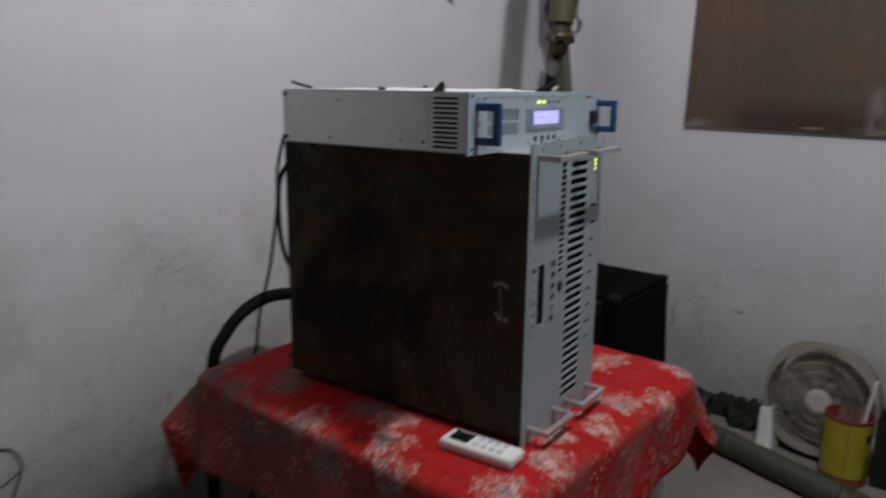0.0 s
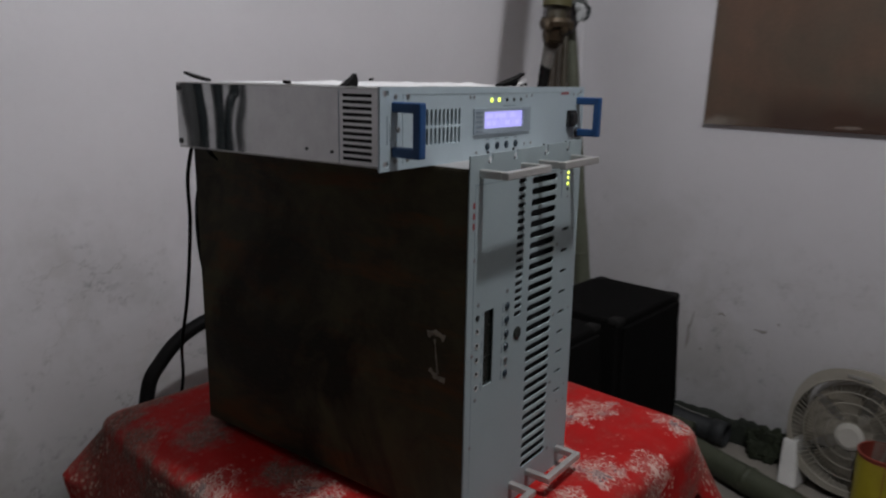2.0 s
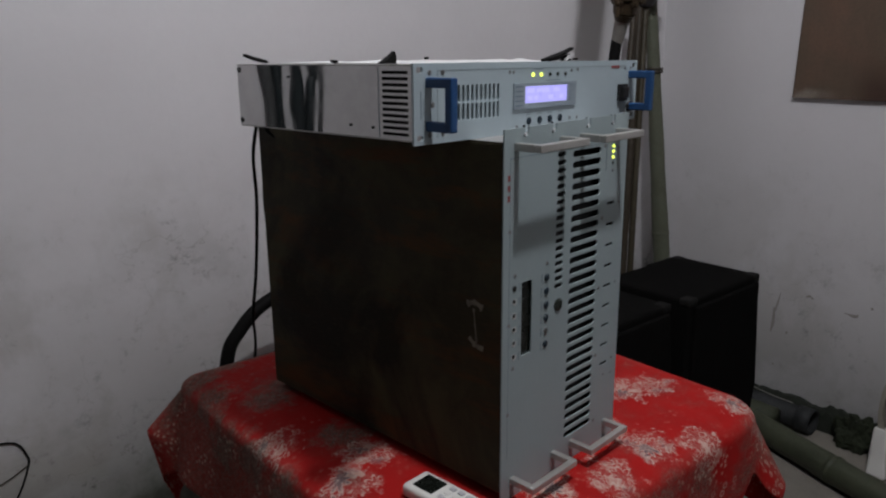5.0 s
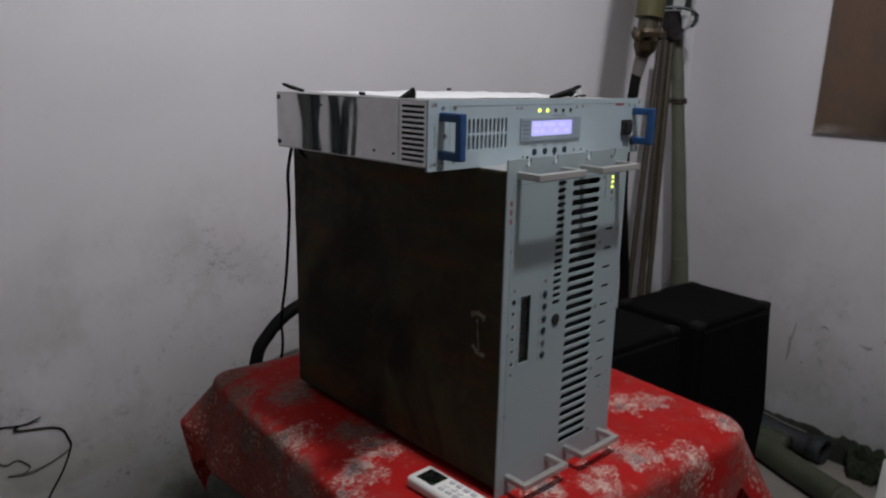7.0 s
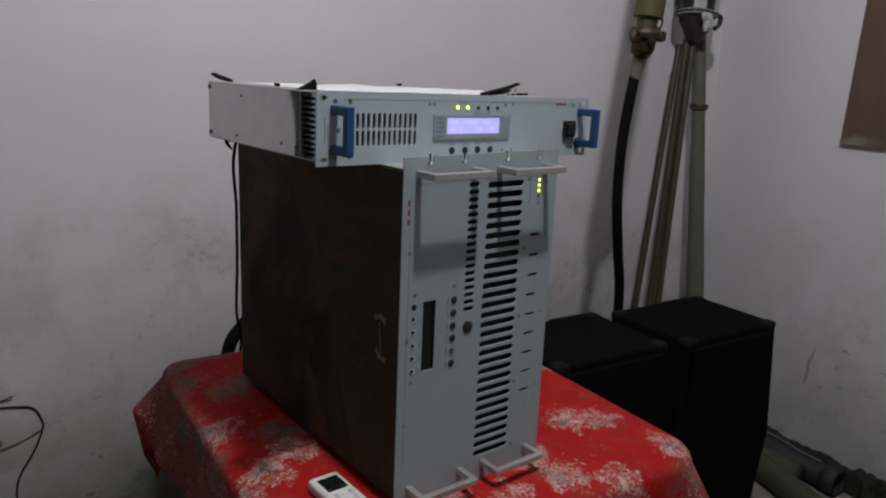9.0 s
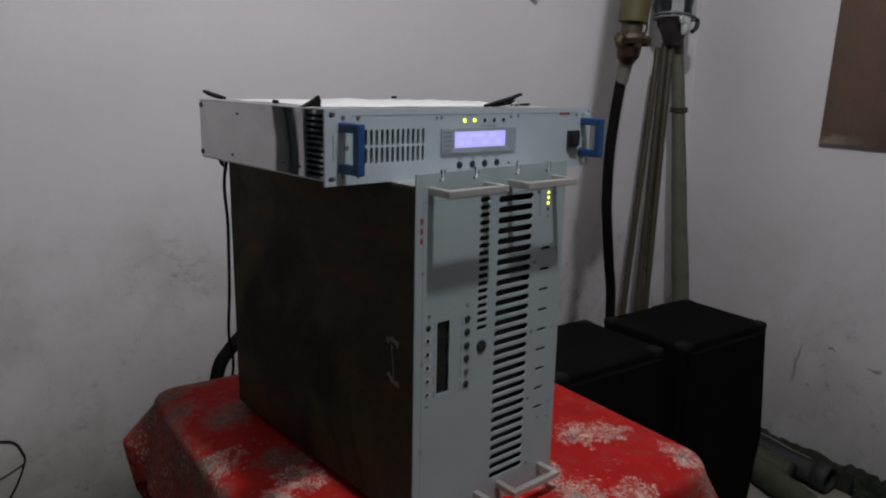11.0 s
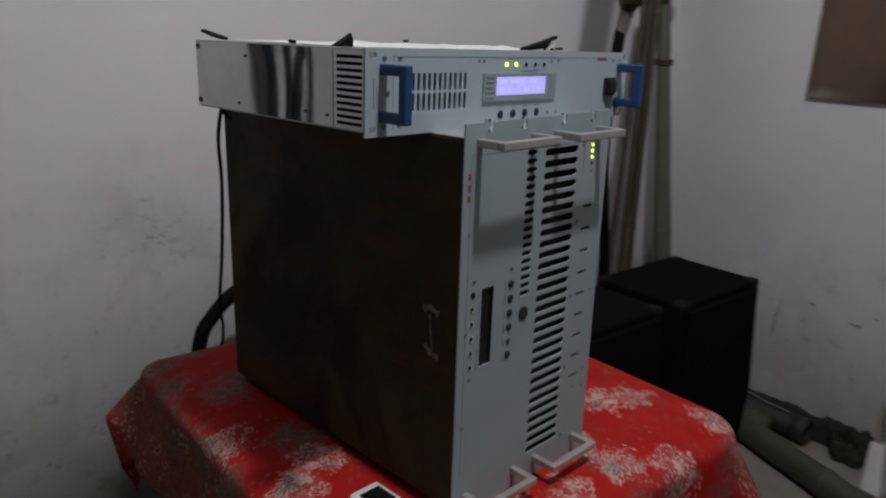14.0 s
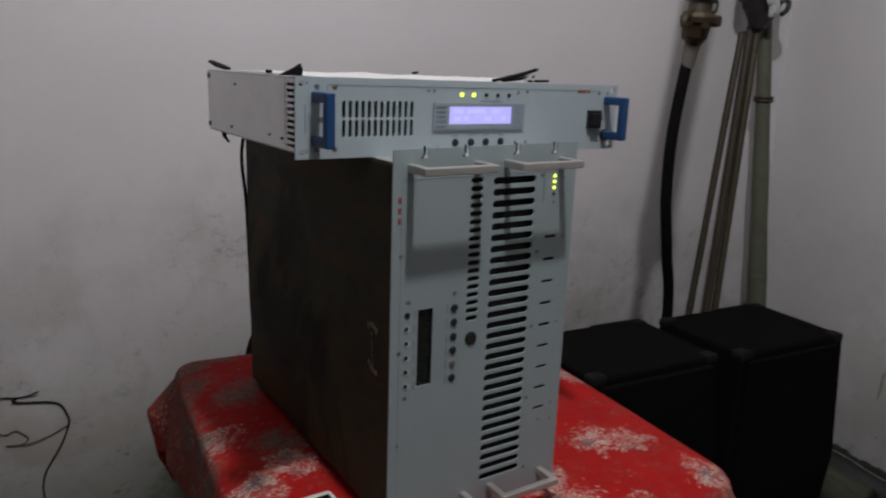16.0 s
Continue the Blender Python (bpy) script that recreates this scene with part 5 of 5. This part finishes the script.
for k in range(72):
    a = 2 * math.pi * k / 72
    part("grille_spoke", tube([(-0.002, 0.042 * math.cos(a), 0.222 + 0.042 * math.sin(a)), (-0.004, 0.105 * math.cos(a + 0.06), 0.222 + 0.105 * math.sin(a + 0.06)), (0.004, 0.179 * math.cos(a + 0.15), 0.222 + 0.179 * math.sin(a + 0.15))], 0.0013, 4, 2), FAN_PLASTIC, fan)
part("hub_cap", joined(cyl((0.004, 0, 0.222), (-0.008, 0, 0.222), 0.045, 0.042, 32), cyl((-0.008, 0, 0.222), (-0.013, 0, 0.222), 0.042, 0.030, 32)), HUB, fan, "pale round hub cap")
for sy in (-0.15, 0.15):
    foot = box(-0.040, 0.135, sy - 0.030, sy + 0.030, 0.0, 0.150, 0.010)
    for v in foot.verts:
        if v.co.z > 0.08:
            v.co.x = v.co.x * 0.7 + 0.02
            v.co.y = sy + (v.co.y - sy) * 0.75 + (0.018 if sy > 0 else -0.018)
    part("foot", foot, WHITE_PLASTIC, fan, "white plastic foot")
tagged(part("bottle_cap", cyl((2.60, 0.615, 0.0), (2.60, 0.615, 0.012), 0.013, 0.011, 14), ALU), "small shiny metal cap on the floor", "cap")

# ---- bucket and cartons ----
can = thing("paint_tin", pose(2.625, 0.425, 0.0), "open yellow paint tin with rusty red rim", "tin")
bm = bmesh.new()
n = 40
prof = [(0.070, 0.0), (0.072, 0.004), (0.072, 0.026), (0.0735, 0.030), (0.0735, 0.226), (0.076, 0.230), (0.076, 0.236), (0.071, 0.236), (0.070, 0.03), (0.0, 0.03)]
rows_ = [[bm.verts.new((r * math.cos(2 * math.pi * k / n), r * math.sin(2 * math.pi * k / n), z)) for k in range(n)] for r, z in prof[:-1]]
for a, b in zip(rows_, rows_[1:]):
    for k in range(n):
        bm.faces.new((a[k], a[(k + 1) % n], b[(k + 1) % n], b[k]))
bm.faces.new(rows_[0])
bm.faces.new(rows_[-1])
part("body", bm, TIN_RED, can, "rust-red tin body")


def sleeve(r, z0, z1, a0, a1, n=26, t=0.0006):
    """A label wrapped round a tin from angle a0 to a1."""
    bm = bmesh.new()
    ring = [[bm.verts.new((q * math.cos(radians(a0 + (a1 - a0) * k / n)), q * math.sin(radians(a0 + (a1 - a0) * k / n)), z)) for k in range(n + 1)] for q, z in ((r, z0), (r + t, z0), (r + t, z1), (r, z1))]
    for a, b in zip(ring, ring[1:] + ring[:1]):
        for k in range(n):
            bm.faces.new((a[k], a[k + 1], b[k + 1], b[k]))
    return bm


label = part("label", sleeve(0.0737, 0.034, 0.222, 95, 262), YELLOW, can, "bright yellow printed label")
part("label_seam", sleeve(0.0744, 0.034, 0.222, 190, 192, 3), TIN_RED, label)
for k in range(6):
    part("label_stripe", sleeve(0.0744, 0.04 + 0.013 * k, 0.046 + 0.013 * k, 240, 258, 6), BLACK_PLASTIC, label, "black hatched stripe")
part("label_patch", sleeve(0.0744, 0.16, 0.19, 238, 256, 8), BLACK_PLASTIC, label)
stick = tagged(part("stirring_stick", box(-0.004, 0.004, -0.006, 0.006, 0, 0.36, 0.001), WHITE_PLASTIC), "pale stick standing in the paint tin", "stick")
stick.matrix_world = pose(2.612, 0.405, 0.032, 8, -6, 0)


def open_carton(name, x0, x1, y0, y1, h, mat, label, flap=0.0, parts=()):
    e = thing(name, pose(x0, y0, 0), label, "box", "cartons by the wall")
    w, d, t = x1 - x0, y1 - y0, 0.004
    for a in ((0, t, 0, d), (w - t, w, 0, d), (t, w - t, 0, t), (t, w - t, d - t, d)):
        part("wall", box(*a, 0, h, 0.0008), mat, e)
    part("bottom", box(t, w - t, t, d - t, 0.001, 0.005), mat, e)
    if flap:
        f = part("flap", box(0, 0.16, -0.002, 0.002, 0, flap, 0.0008), mat, e)
        f.matrix_basis = pose(0.03, d - 0.004, h - 0.002, 7, 0, 0)
        f = part("flap", box(-0.002, 0.002, 0, d, 0, flap * 0.75, 0.0008), mat, e)
        f.matrix_basis = pose(w - 0.004, 0, h - 0.002, 0, 12, 0)
    return e


open_carton("dark_carton", 2.63, 2.82, 0.255, 0.345, 0.235, DARK_CARD, "small dark open carton beside the paint tin")
brown = open_carton("cardboard_box", 2.60, 2.835, -0.34, 0.232, 0.335, CARDBOARD, "brown cardboard box with raised flap by the wall", 0.11)
part("print_band", box(-0.0006, 0.0004, 0.18, 0.40, 0.16, 0.24), RED_CARD, brown, "faded red print")
white = open_carton("white_carton", 2.44, 2.585, 0.025, 0.208, 0.262, GREY_CARD, "dirty white carton with torn open top", 0.0)
part("torn_lid", crumpled_sheet(0.15, 0.19, 0.045, 12.0, 18), PAPER, white, "torn white lid").matrix_basis = pose(-0.004, -0.003, 0.255)
white.children[-1].modifiers.new("t", "SOLIDIFY").thickness = 0.003
# dark block filling the slit in the torn lid
part("grime", box(0.03, 0.06, 0.04, 0.15, 0.258, 0.283, 0.008), DARK_CARD, white, "dark block in the torn opening")
part("printed_disc", cyl((0.0005, 0.075, 0.135), (-0.0006, 0.075, 0.135), 0.027, n=24), DARK_CARD, white, "dark printed roundel")
part("printed_bar", box(-0.0006, 0.0004, 0.115, 0.142, 0.125, 0.15), BLACK_PLASTIC, white, "black printed block")
part("printed_bar", box(-0.0006, 0.0004, 0.012, 0.045, 0.122, 0.145), TEAL, white, "dark green printed block")
for k in range(6):
    part("printed_dot", cyl((0.0005, 0.02 + k * 0.028, 0.238), (-0.0006, 0.02 + k * 0.028, 0.238), 0.005, n=10), RED_CARD, white, "small red printed dot")
red = thing("red_carton", pose(2.64, -0.30, 0.340), "red and grey printed carton standing on the cardboard box", "box")
part("body", box(0, 0.17, 0, 0.44, 0, 0.325, 0.002), RED_CARD, red)
part("window_panel", box(-0.0012, 0.0003, 0.02, 0.420, 0.172, 0.318), DIM_CARD, red, "pale grey printed panel")
part("window_panel", box(-0.0012, 0.0003, 0.02, 0.405, 0.010, 0.163), DIM_CARD, red, "pale grey printed panel")
part("picture", box(-0.0020, -0.0008, 0.15, 0.33, 0.015, 0.11, 0.0003), BLUE_CARD, red, "blue printed picture")
part("picture_top", box(-0.0020, -0.0008, 0.15, 0.33, 0.115, 0.150, 0.0003), RED_CARD, red)
for k in range(2):
    part("printed_bar", box(-0.0028, -0.0018, 0.295 - 0.02 * k, 0.31 - 0.02 * k, 0.022, 0.036), PAPER, red, "white printed mark")


# ---- scratches and chips in the limewash ----
def gouge(pts, r):
    """A shallow ragged scratch lying on the east wall."""
    bm = tube([(X1, y, z) for y, z in pts], r, 6, 6, lambda t: 0.35 + 0.65 * math.sin(math.pi * t) + 0.5 * noise.noise((t * 9, pts[0][0] * 30, 0)))
    for v in bm.verts:
        v.co.x = X1 - 0.0005 - 0.15 * abs(v.co.x - X1)
    return bm


for pts, r in ((((1.134, 0.458), (1.145, 0.395), (1.152, 0.385)), 0.004), (((1.152, 0.400), (1.150, 0.35), (1.156, 0.305)), 0.006), (((1.045, 0.462), (1.034, 0.470), (1.020, 0.462)), 0.0045),
               (((0.915, 0.440), (0.88, 0.436), (0.872, 0.446)), 0.005), (((0.838, 0.478), (0.829, 0.472)), 0.005), (((1.102, 0.318), (1.094, 0.315)), 0.006), (((1.138, 0.187), (1.132, 0.183)), 0.005)):
    part("scratch", gouge(pts, r), SCRATCH, east, "brownish grey scratch in the limewash")
